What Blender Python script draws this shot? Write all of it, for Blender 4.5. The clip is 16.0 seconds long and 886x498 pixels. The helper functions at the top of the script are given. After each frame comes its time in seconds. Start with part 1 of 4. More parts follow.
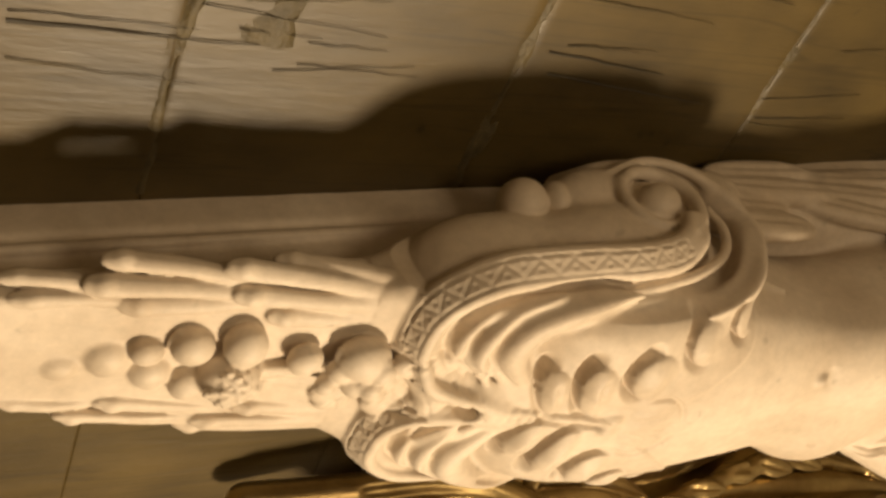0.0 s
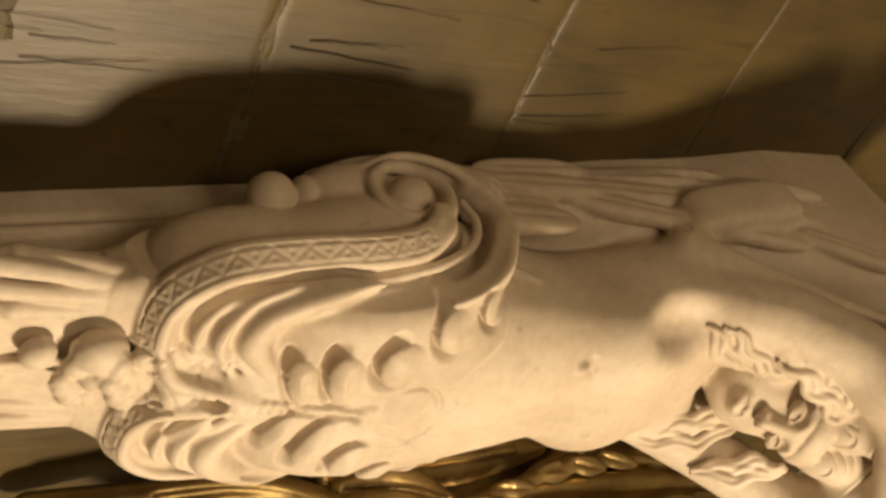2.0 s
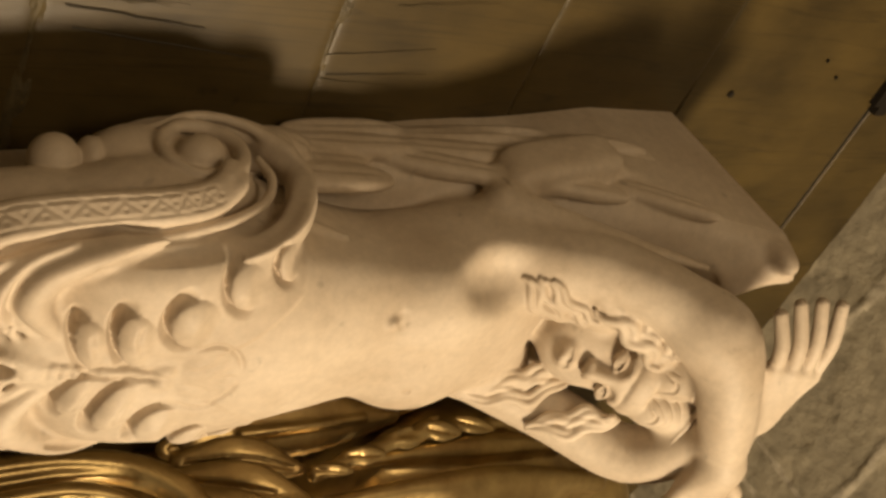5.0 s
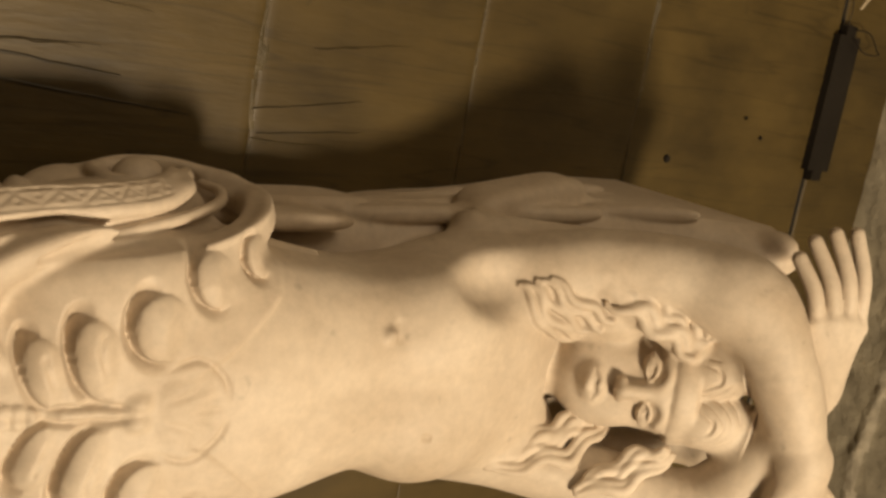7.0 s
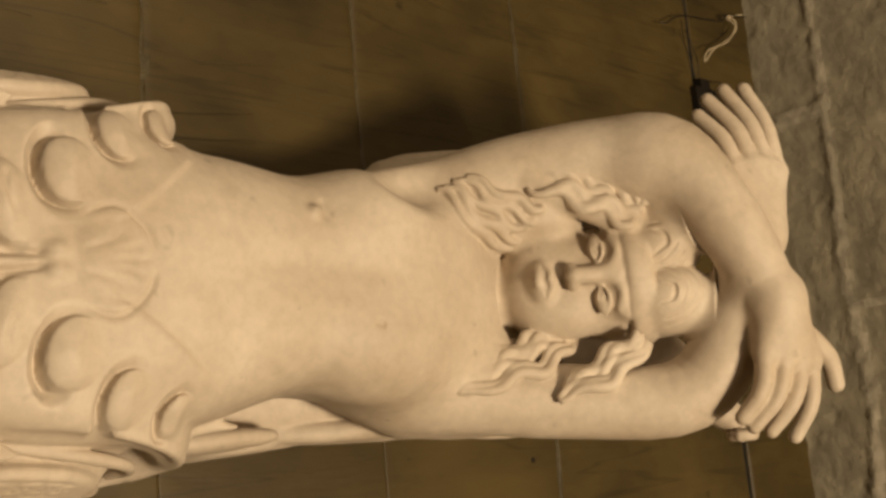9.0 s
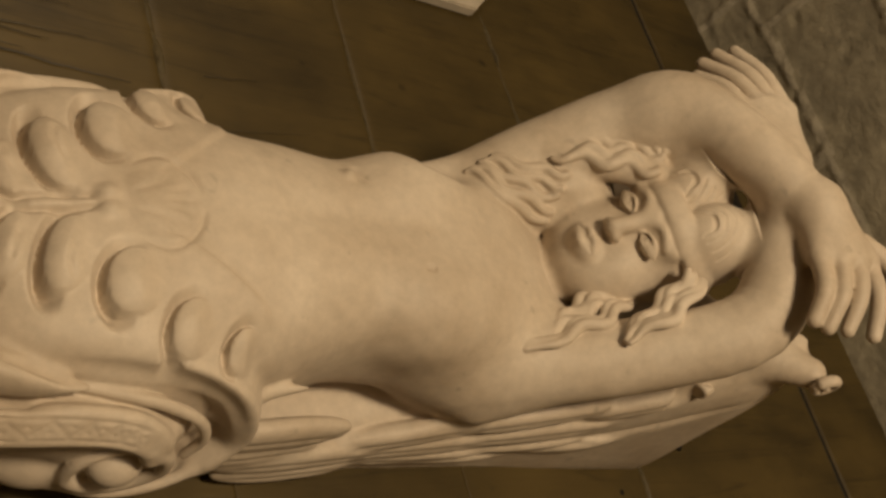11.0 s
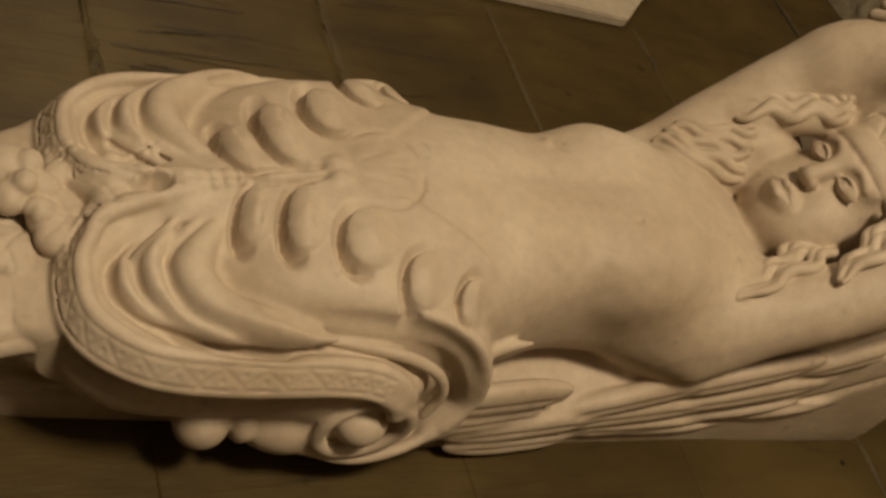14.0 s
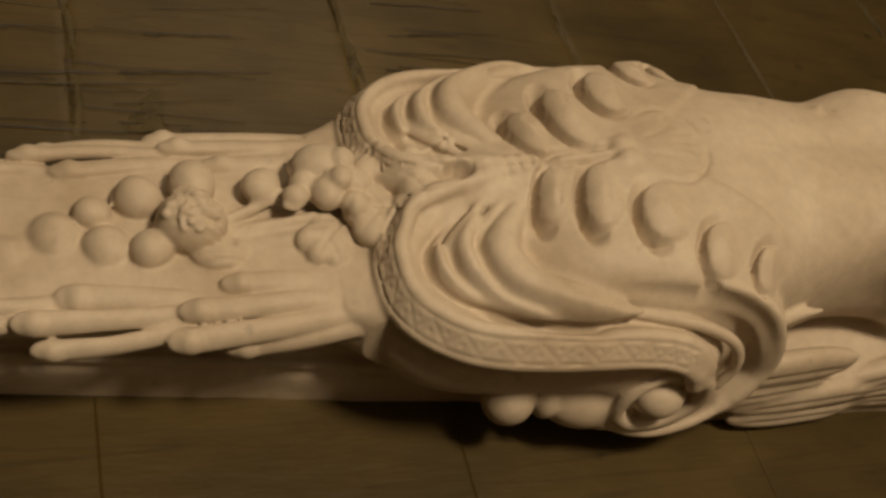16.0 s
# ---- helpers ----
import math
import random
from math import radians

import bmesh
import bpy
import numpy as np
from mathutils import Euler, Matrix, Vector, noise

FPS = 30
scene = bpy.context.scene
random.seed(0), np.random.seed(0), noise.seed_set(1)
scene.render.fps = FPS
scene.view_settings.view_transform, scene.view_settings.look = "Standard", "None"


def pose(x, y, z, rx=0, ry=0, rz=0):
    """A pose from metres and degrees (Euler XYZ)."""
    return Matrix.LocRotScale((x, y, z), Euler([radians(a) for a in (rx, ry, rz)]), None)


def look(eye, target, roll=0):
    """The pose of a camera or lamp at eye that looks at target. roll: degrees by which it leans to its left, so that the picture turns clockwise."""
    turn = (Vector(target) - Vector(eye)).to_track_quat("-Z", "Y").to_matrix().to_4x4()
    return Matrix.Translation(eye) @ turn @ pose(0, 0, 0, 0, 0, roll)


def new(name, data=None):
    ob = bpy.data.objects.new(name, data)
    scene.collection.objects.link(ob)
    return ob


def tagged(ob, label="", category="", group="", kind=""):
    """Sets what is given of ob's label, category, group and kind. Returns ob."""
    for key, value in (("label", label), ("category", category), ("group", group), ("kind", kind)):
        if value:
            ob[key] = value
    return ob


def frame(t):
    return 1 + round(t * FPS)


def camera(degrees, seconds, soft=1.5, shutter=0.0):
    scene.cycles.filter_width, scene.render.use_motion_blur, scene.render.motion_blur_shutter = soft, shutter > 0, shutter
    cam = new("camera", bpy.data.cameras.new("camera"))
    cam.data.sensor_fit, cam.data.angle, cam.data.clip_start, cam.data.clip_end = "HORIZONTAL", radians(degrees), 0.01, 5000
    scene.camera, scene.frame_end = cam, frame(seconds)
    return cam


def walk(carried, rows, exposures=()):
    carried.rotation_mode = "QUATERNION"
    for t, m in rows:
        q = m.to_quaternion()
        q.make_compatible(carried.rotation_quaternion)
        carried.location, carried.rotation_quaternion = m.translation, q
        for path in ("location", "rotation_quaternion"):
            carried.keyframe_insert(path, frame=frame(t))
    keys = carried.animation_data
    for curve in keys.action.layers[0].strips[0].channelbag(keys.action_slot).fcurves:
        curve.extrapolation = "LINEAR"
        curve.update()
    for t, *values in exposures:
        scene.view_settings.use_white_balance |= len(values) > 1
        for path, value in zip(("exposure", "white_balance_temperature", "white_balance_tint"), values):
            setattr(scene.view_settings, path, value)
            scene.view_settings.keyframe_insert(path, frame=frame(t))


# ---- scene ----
cam = camera(42.9, 16.0, soft=3.0)
METRES = 1.45
BASE = pose(-0.5340, -0.5166, 1.3650, 89.938, -60.172, -135.958)
ROWS = [
    (0.0, 0.0, 0.0, 0.0, -0.0, -0.0, -0.0),
    (0.5, 0.0169, -0.0036, -0.0052, -1.17, 1.3, 0.03),
    (1.0, 0.0417, -0.0065, -0.0046, -2.57, 1.74, -0.07),
    (1.5, 0.06, -0.0066, -0.0156, -3.07, 2.87, 1.8),
    (2.0, 0.0814, -0.009, -0.0192, -3.86, 1.56, 1.07),
    (2.5, 0.0997, -0.0122, -0.0214, -5.76, 2.18, 1.36),
    (3.0, 0.1156, -0.0148, -0.0252, -6.97, 0.91, 2.26),
    (3.5, 0.128, -0.0119, -0.0249, -6.42, 0.48, 2.45),
    (4.0, 0.1389, -0.0113, -0.0289, -6.41, 0.95, 2.98),
    (4.5, 0.1461, -0.0148, -0.0368, -7.32, 0.22, 1.89),
    (5.0, 0.1504, -0.014, -0.0425, -6.84, 1.24, 3.3),
    (7.5, 0.0894, 0.1328, -0.2859, -6.54, 30.39, 22.71),
    (8.0, 0.0769, 0.1708, -0.3105, -5.89, 35.32, 26.02),
    (8.5, 0.0582, 0.2114, -0.3652, -2.33, 41.27, 30.37),
    (9.0, 0.0309, 0.2665, -0.4349, 1.2, 50.68, 32.83),
    (9.5, 0.0183, 0.2988, -0.4636, 4.85, 57.46, 33.85),
    (12.0, -0.0639, 0.4417, -0.5127, 17.17, 78.87, 36.65),
    (12.5, -0.068, 0.4437, -0.514, 18.28, 79.66, 35.79),
    (13.0, -0.076, 0.4434, -0.5122, 19.85, 80.68, 34.55),
    (13.5, -0.0854, 0.4384, -0.5109, 21.19, 81.56, 32.72),
    (14.0, -0.0969, 0.4342, -0.5075, 22.51, 82.51, 30.95),
    (14.5, -0.1087, 0.4332, -0.4985, 23.13, 81.71, 30.17),
    (15.0, -0.1239, 0.4308, -0.4956, 24.41, 83.52, 27.71),
    (15.5, -0.139, 0.4254, -0.4924, 25.81, 84.7, 25.29),
    (16.0, -0.1521, 0.4179, -0.4952, 27.16, 84.77, 23.32),
]
walk(cam, [(t, BASE @ pose(METRES * x, METRES * y, METRES * z, 90 + pitch, roll, yaw)) for t, x, y, z, yaw, pitch, roll in ROWS],
     [(0, 0.04, 6450, 10), (1.5, 0.0, 6500, 10), (3.5, -0.28, 6500, 10), (5, -0.28, 6500, 10), (7.5, -0.32, 6150, 10), (8.5, -0.40, 6150, 10), (9, -0.6, 6250, 10), (9.7, -0.78, 6300, 10), (11.8, -1.18, 6450, 10), (14, -1.17, 6450, 10), (16, -1.15, 6450, 10)])

# ---- light ----
world = bpy.data.worlds.new("world")
scene.world = world
world.use_nodes = True
world.node_tree.nodes["Background"].inputs[0].default_value = (1.0, 0.72, 0.42, 1)
world.node_tree.nodes["Background"].inputs[1].default_value = 0.012


def lamp(name, eye, target, watts, size, color):
    data = bpy.data.lights.new(name, "SPOT")
    data.energy, data.shadow_soft_size, data.color = watts, size, color
    data.spot_size, data.spot_blend = radians(95), 0.8
    ob = new(name, data)
    ob.matrix_world = look(eye, target)
    return ob


lamp("spot_lamp", (0.61, -1.97, 2.02), (0.10, -0.1, 1.85), 250, 0.16, (1.0, 0.77, 0.50))
# Two unseen fill lamps, added to brighten the figure's shaded flanks.
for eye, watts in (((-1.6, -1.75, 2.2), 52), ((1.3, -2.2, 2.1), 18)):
    room = bpy.data.lights.new("fill_lamp", "POINT")
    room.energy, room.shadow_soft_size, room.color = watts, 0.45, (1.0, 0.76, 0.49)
    new("fill_lamp", room).location = eye


# ---- materials ----
def material(name, color, rough=0.7, metal=0.0, dark=0.75, light=1.1, scale=9.0, stretch=(1, 1, 1), bump=0.25, grain=90.0,
             grain_stretch=(1, 1, 1), spots=0.0, spot_scale=60.0, distance=0.002, per_object=0.0, tint=None, cracks=0.0, sheen=0.5):
    """Two scales of variation in the colour, a fine relief and optional dark specks."""
    m = bpy.data.materials.new(name)
    m.use_nodes = True
    nt = m.node_tree
    b = nt.nodes["Principled BSDF"]

    def node(kind, **inputs):
        n = nt.nodes.new(kind)
        for k, v in inputs.items():
            n.inputs[k].default_value = v
        return n

    def mapped(stretched):
        tc, mp = nt.nodes.new("ShaderNodeTexCoord"), nt.nodes.new("ShaderNodeMapping")
        mp.inputs["Scale"].default_value = stretched
        nt.links.new(tc.outputs["Object"], mp.inputs["Vector"])
        return mp.outputs["Vector"]

    big = node("ShaderNodeTexNoise", Scale=scale, Detail=5.0, Roughness=0.6)
    nt.links.new(mapped(stretch), big.inputs["Vector"])
    fine = node("ShaderNodeTexNoise", Scale=grain, Detail=4.0, Roughness=0.65)
    nt.links.new(mapped(grain_stretch), fine.inputs["Vector"])
    ramp = nt.nodes.new("ShaderNodeValToRGB")
    e = ramp.color_ramp.elements
    e[0].position, e[1].position = 0.3, 0.72
    low = tint or tuple(c * dark for c in color)
    e[0].color, e[1].color = (*low, 1), (*[min(1, c * light) for c in color], 1)
    nt.links.new(big.outputs["Fac"], ramp.inputs["Fac"])
    mix = nt.nodes.new("ShaderNodeMixRGB")
    mix.blend_type = "MULTIPLY"
    mix.inputs["Fac"].default_value = 0.35
    nt.links.new(ramp.outputs["Color"], mix.inputs["Color1"])
    nt.links.new(fine.outputs["Fac"], mix.inputs["Color2"])
    out = mix.outputs["Color"]
    if spots:
        sp = node("ShaderNodeTexNoise", Scale=spot_scale, Detail=2.0)
        nt.links.new(mapped((1, 1, 1)), sp.inputs["Vector"])
        sr = nt.nodes.new("ShaderNodeValToRGB")
        sr.color_ramp.elements[0].position, sr.color_ramp.elements[1].position = 0.24, 0.30
        sr.color_ramp.elements[0].color = (1 - spots, 1 - spots, 1 - spots, 1)
        nt.links.new(sp.outputs["Fac"], sr.inputs["Fac"])
        m2 = nt.nodes.new("ShaderNodeMixRGB")
        m2.blend_type, m2.inputs["Fac"].default_value = "MULTIPLY", 1.0
        nt.links.new(out, m2.inputs["Color1"])
        nt.links.new(sr.outputs["Color"], m2.inputs["Color2"])
        out = m2.outputs["Color"]
    if cracks:
        ck = node("ShaderNodeTexNoise", Scale=16.0, Detail=2.0, Roughness=0.5)
        nt.links.new(mapped((2.2, 1, 0.10)), ck.inputs["Vector"])
        cr = nt.nodes.new("ShaderNodeValToRGB")
        e = cr.color_ramp.elements
        e[0].position, e[1].position = 0.488, 0.512
        e[0].color = e[1].color = (1, 1, 1, 1)
        low = e.new(0.5)
        low.color = (1 - cracks, 1 - cracks, 1 - cracks, 1)
        nt.links.new(ck.outputs["Fac"], cr.inputs["Fac"])
        m4 = nt.nodes.new("ShaderNodeMixRGB")
        m4.blend_type, m4.inputs["Fac"].default_value = "MULTIPLY", 1.0
        nt.links.new(out, m4.inputs["Color1"])
        nt.links.new(cr.outputs["Color"], m4.inputs["Color2"])
        out = m4.outputs["Color"]
    if per_object:
        info = nt.nodes.new("ShaderNodeObjectInfo")
        rng = nt.nodes.new("ShaderNodeMapRange")
        rng.inputs["To Min"].default_value, rng.inputs["To Max"].default_value = 1 - per_object, 1 + per_object
        nt.links.new(info.outputs["Random"], rng.inputs["Value"])
        m3 = nt.nodes.new("ShaderNodeVectorMath")
        m3.operation = "SCALE"
        nt.links.new(out, m3.inputs[0])
        nt.links.new(rng.outputs["Result"], m3.inputs["Scale"])
        out = m3.outputs["Vector"]
    nt.links.new(out, b.inputs["Base Color"])
    b.inputs["Roughness"].default_value, b.inputs["Metallic"].default_value = rough, metal
    b.inputs["Specular IOR Level"].default_value = sheen
    if bump:
        add = nt.nodes.new("ShaderNodeMath")
        nt.links.new(big.outputs["Fac"], add.inputs[0])
        nt.links.new(fine.outputs["Fac"], add.inputs[1])
        bp = nt.nodes.new("ShaderNodeBump")
        bp.inputs["Strength"].default_value, bp.inputs["Distance"].default_value = bump, distance
        nt.links.new(add.outputs["Value"], bp.inputs["Height"])
        nt.links.new(bp.outputs["Normal"], b.inputs["Normal"])
    return m


CARVED = material("carved_limewood", (0.65, 0.56, 0.445), rough=0.60, light=1.10, scale=11, tint=(0.53, 0.43, 0.315), bump=0.16, grain=120, spots=0.20, spot_scale=52, distance=0.001)
BOARD = material("old_olive_board", (0.083, 0.0565, 0.0160), rough=0.46, dark=0.5, light=1.4, scale=6, stretch=(1.6, 1, 0.9), bump=0.4,
                 grain=34, grain_stretch=(2.2, 1, 0.4), spots=0.5, spot_scale=30, per_object=0.06, cracks=0.30, sheen=0.42)
FILLER = material("seam_filler", (0.094, 0.070, 0.026), rough=0.6, dark=0.5, light=1.2, scale=30, bump=0.6, grain=120, distance=0.003)
STONE = material("rough_stone", (0.40, 0.355, 0.255), rough=0.88, dark=0.72, light=1.25, scale=22, bump=0.5, grain=110, distance=0.004)
MORTAR = material("mortar", (0.56, 0.50, 0.38), rough=0.95, dark=0.7, scale=40, bump=0.7, grain=150, distance=0.003)
GILT = material("worn_gilding", (0.62, 0.47, 0.21), rough=0.33, metal=0.85, dark=0.55, light=1.15, scale=14, bump=0.25, grain=60, distance=0.002, tint=(0.30, 0.20, 0.08))
SCRATCH = material("dark_scratch", (0.036, 0.027, 0.012), rough=0.6, scale=40, bump=0.2)
PLASTER = material("plain_plaster", (0.55, 0.48, 0.36), rough=0.9, scale=3, bump=0.3, grain=30)
# Floor tone kept low so that little light bounces up.
FLAGS = material("dark_floor_stone", (0.17, 0.14, 0.10), rough=0.8, scale=4, bump=0.4, grain=40)
# Near-black colour that stands for the shade in gaps between boards.
GAP_SHADE = material("gap_shade", (0.004, 0.003, 0.002), rough=0.95, bump=0)
PALE = material("pale_board", (0.62, 0.54, 0.42), rough=0.65, scale=8, bump=0.15)
STRING = material("pale_string", (0.6, 0.5, 0.33), rough=0.8, scale=80, bump=0.2)
IRON = material("dark_iron", (0.03, 0.025, 0.02), rough=0.5, metal=0.6, bump=0.1)


# ---- mesh helpers ----
def finish(name, bm, mat, parent=None, label="", smooth=False):
    me = bpy.data.meshes.new(name)
    bm.to_mesh(me)
    bm.free()
    me.materials.append(mat)
    if smooth:
        me.polygons.foreach_set("use_smooth", [True] * len(me.polygons))
    ob = new(name, me)
    ob.parent = parent
    return tagged(ob, label)


part = finish


def box_bm(x0, x1, y0, y1, z0, z1, bevel=0.0):
    bm = bmesh.new()
    bmesh.ops.create_cube(bm, size=1)
    bmesh.ops.transform(bm, matrix=Matrix.Translation(((x0 + x1) / 2, (y0 + y1) / 2, (z0 + z1) / 2)) @ Matrix.Diagonal((x1 - x0, y1 - y0, z1 - z0, 1)), verts=bm.verts)
    if bevel:
        bmesh.ops.bevel(bm, geom=bm.edges[:], offset=bevel, segments=2, affect="EDGES")
    return bm


def spline(points, n=12):
    """A smooth line through the points."""
    p = np.array(points, float)
    q = np.vstack([2 * p[0] - p[1], p, 2 * p[-1] - p[-2]])
    out = []
    for i in range(1, len(q) - 2):
        for t in np.linspace(0, 1, n, endpoint=False):
            a, b, c, d = q[i - 1:i + 3]
            out.append(0.5 * (2 * b + (c - a) * t + (2 * a - 5 * b + 4 * c - d) * t ** 2 + (3 * b - a - 3 * c + d) * t ** 3))
    out.append(p[-1])
    return np.array(out)


# ---- carving: solids blended in a grid of distances ----
class Carving:
    def __init__(self, low, high, step):
        self.low, self.step = np.array(low, np.float32), step
        self.axes = [np.arange(a, b, step, dtype=np.float32) for a, b in zip(low, high)]
        self.d = np.full([len(a) for a in self.axes], 1.0, np.float32)
        self.lean = 0.0

    def view(self, low, high):
        s, axes = [], []
        for i in range(3):
            a = max(0, int((low[i] - self.low[i]) / self.step))
            b = min(len(self.axes[i]), int((high[i] - self.low[i]) / self.step) + 2)
            s.append(slice(a, max(a, b)))
            shape = [1, 1, 1]
            shape[i] = -1
            axes.append(self.axes[i][s[-1]].reshape(shape))
        return tuple(s), axes

    def put(self, f, low, high, k=0.006, cut=False):
        m = k + 2 * self.step + 0.2 * self.lean
        s, (x, y, z) = self.view(np.array(low) - m, np.array(high) + m)
        if 0 in self.d[s].shape:
            return
        a, b = f(x + self.lean * (z - 1.75) if self.lean else x, y, z), self.d[s]
        if cut:
            a, b = -a, b
            t = np.clip(0.5 - 0.5 * (b - a) / k, 0, 1)
            self.d[s] = b + (a - b) * t + k * t * (1 - t)
        else:
            t = np.clip(0.5 + 0.5 * (b - a) / k, 0, 1)
            self.d[s] = b + (a - b) * t - k * t * (1 - t)

    def egg(self, c, r, turn=None, k=0.006, cut=False, power=2.0):
        """An ellipsoid, boxier with a higher power; turn: its own axes as rows."""
        c, r = np.array(c, float), np.array(r, float)
        t = np.eye(3) if turn is None else np.array(turn, float)
        e = np.sqrt(((t.T * r) ** 2).sum(1))

        def f(x, y, z):
            u = [(t[i, 0] * (x - c[0]) + t[i, 1] * (y - c[1]) + t[i, 2] * (z - c[2])) for i in range(3)]
            if power > 2:
                q = sum(np.abs(u[i] / r[i]) ** power for i in range(3)) ** (1 / power)
                return ((q - 1) * r.min()).astype(np.float32)
            k0 = np.sqrt(sum((u[i] / r[i]) ** 2 for i in range(3))) + 1e-6
            k1 = np.sqrt(sum((u[i] / r[i] ** 2) ** 2 for i in range(3))) + 1e-6
            return (k0 * (k0 - 1) / k1).astype(np.float32)
        self.put(f, c - e, c + e, k, cut)

    def limb(self, a, b, ra, rb, k=0.006, cut=False):
        """A rounded stick that tapers from radius ra to rb."""
        a, b = np.array(a, float), np.array(b, float)
        ab = b - a
        m = max(ra, rb)

        def f(x, y, z):
            px, py, pz = x - a[0], y - a[1], z - a[2]
            t = np.clip((px * ab[0] + py * ab[1] + pz * ab[2]) / max(ab @ ab, 1e-9), 0, 1)
            return (np.sqrt((px - t * ab[0]) ** 2 + (py - t * ab[1]) ** 2 + (pz - t * ab[2]) ** 2) - (ra + (rb - ra) * t)).astype(np.float32)
        self.put(f, np.minimum(a, b) - m, np.maximum(a, b) + m, k, cut)

    def rope(self, points, ra, rb=None, k=0.004, n=5, cut=False, between=None):
        """A round bar along a smooth line, blended in as one."""
        p = spline(points, n)
        r = np.linspace(ra, ra if rb is None else rb, len(p))
        if between is not None:
            r = r + (between - r) * np.sin(np.linspace(0, math.pi, len(p)))
        m = r.max() + k + 3 * self.step + 0.2 * self.lean
        s, _ = self.view(p.min(0) - m, p.max(0) + m)
        if 0 in self.d[s].shape:
            return
        whole = np.full(self.d[s].shape, 1.0, np.float32)
        first = [v.start for v in s]
        for a, b, qa, qb in zip(p, p[1:], r, r[1:]):
            t, (x, y, z) = self.view(np.minimum(a, b) - m, np.maximum(a, b) + m)
            t = tuple(slice(v.start - f, v.stop - f) for v, f in zip(t, first))
            if 0 in whole[t].shape:
                continue
            ab = b - a
            px, py, pz = (x + self.lean * (z - 1.75) if self.lean else x) - a[0], y - a[1], z - a[2]
            u = np.clip((px * ab[0] + py * ab[1] + pz * ab[2]) / max(ab @ ab, 1e-9), 0, 1)
            d = np.sqrt((px - u * ab[0]) ** 2 + (py - u * ab[1]) ** 2 + (pz - u * ab[2]) ** 2) - (qa + (qb - qa) * u)
            whole[t] = np.minimum(whole[t], d.astype(np.float32))
        base = self.d[s]
        if cut:
            t = np.clip(0.5 - 0.5 * (base + whole) / k, 0, 1)
            self.d[s] = base + (-whole - base) * t + k * t * (1 - t)
        else:
            t = np.clip(0.5 + 0.5 * (base - whole) / k, 0, 1)
            self.d[s] = base + (whole - base) * t - k * t * (1 - t)

    def groove(self, points, depth, width, plane="xz", low=-1.0, high=1.0, taper=True, fade=0.0):
        """Sinks a line into the surface, seen along y (plane xz) or x (plane yz); low and high bound the third axis. A minus depth raises it."""
        i, j = ("xz".index(plane[0]) * 2, 2) if plane[0] == "x" else (1, 2)
        third = 1 if i == 0 else 0
        p = spline(points, 6)
        a, b = p.min(0) - 3 * width - 0.2 * self.lean, p.max(0) + 3 * width + 0.2 * self.lean
        lo, hi = [0, 0, 0], [0, 0, 0]
        lo[i], lo[j], lo[third] = a[0], a[1], low
        hi[i], hi[j], hi[third] = b[0], b[1], high
        s, ax = self.view(lo, hi)
        if 0 in self.d[s].shape:
            return
        u, v = np.squeeze(ax[i]), np.squeeze(ax[j])
        u, v = np.atleast_1d(u)[:, None], np.atleast_1d(v)[None, :]
        best = np.full((u.size, v.size), 1.0, np.float32)
        if third == 1 and self.lean:
            u = u + self.lean * (v - 1.75)
        along = np.zeros_like(best)
        for n in range(len(p) - 1):
            q, w = p[n], p[n + 1] - p[n]
            t = np.clip(((u - q[0]) * w[0] + (v - q[1]) * w[1]) / max(w @ w, 1e-12), 0, 1)
            dd = np.hypot(u - q[0] - t * w[0], v - q[1] - t * w[1])
            less = dd < best
            best = np.where(less, dd, best)
            along = np.where(less, (n + t) / (len(p) - 1), along)
        g = depth * np.exp(-(best / width) ** 2)
        if taper:
            g = g * np.clip(np.sin(np.pi * np.clip(along, 0.02, 0.98)) * 1.8, 0, 1)
        g = np.expand_dims(g, third).astype(np.float32)
        if fade:
            g = g * np.clip((ax[third] - low) / fade, 0, 1)
        self.d[s] += g

    def leaf(self, s, x, z, a, b, turn, height, low):
        """Raises a pointed oval out of the surface, with a deep cut along its lower side; seen along y."""
        m = 2.0 * max(a, b) + 0.2 * self.lean
        v, ax = self.view((s * x - m, low, z - m), (s * x + m, 0.25, z + m))
        if 0 in self.d[v].shape:
            return
        du, dz = (ax[0] + self.lean * (ax[2] - 1.75)) * s - x, ax[2] - z
        c, e = math.cos(turn), math.sin(turn)
        p, q = (du * c + dz * e) / a, (-du * e + dz * c) / b
        near = np.where(q > 0, (p * p + (q * 0.8) ** 2), p * p + q * q)
        up = height * np.clip(1 - near, 0, 1) ** 0.65 * np.clip(1.0 + p * 0.6 - 0.8 * np.clip(q, 0, 1), 0, 1)
        outside = np.clip(1 - (np.sqrt(near) - 1) / 0.45, 0, 1) * np.clip((near - 0.85) / 0.2, 0, 1)
        down = 1.35 * height * outside * np.clip(0.5 - 1.2 * q, 0, 1) * np.clip(1.6 + p, 0, 1)
        fade = np.clip((ax[1] - low) / 0.015, 0, 1)
        self.d[v] += ((down - up) * fade).astype(np.float32)

    def ledge(self, s, points, height, fall, low):
        """Raises the surface below a line seen along y, with a crisp edge at the line."""
        p = np.array(points, float)
        v, ax = self.view((min(s * p[0, 0], s * p[-1, 0]) - 0.01, low, p[:, 1].min() - fall - 0.005), (max(s * p[0, 0], s * p[-1, 0]) + 0.01, 0.25, p[:, 1].max() + 0.005))
        if 0 in self.d[v].shape:
            return
        u = (ax[0] + self.lean * (ax[2] - 1.75)) * s
        under = np.interp(u, p[:, 0], p[:, 1]) - ax[2]
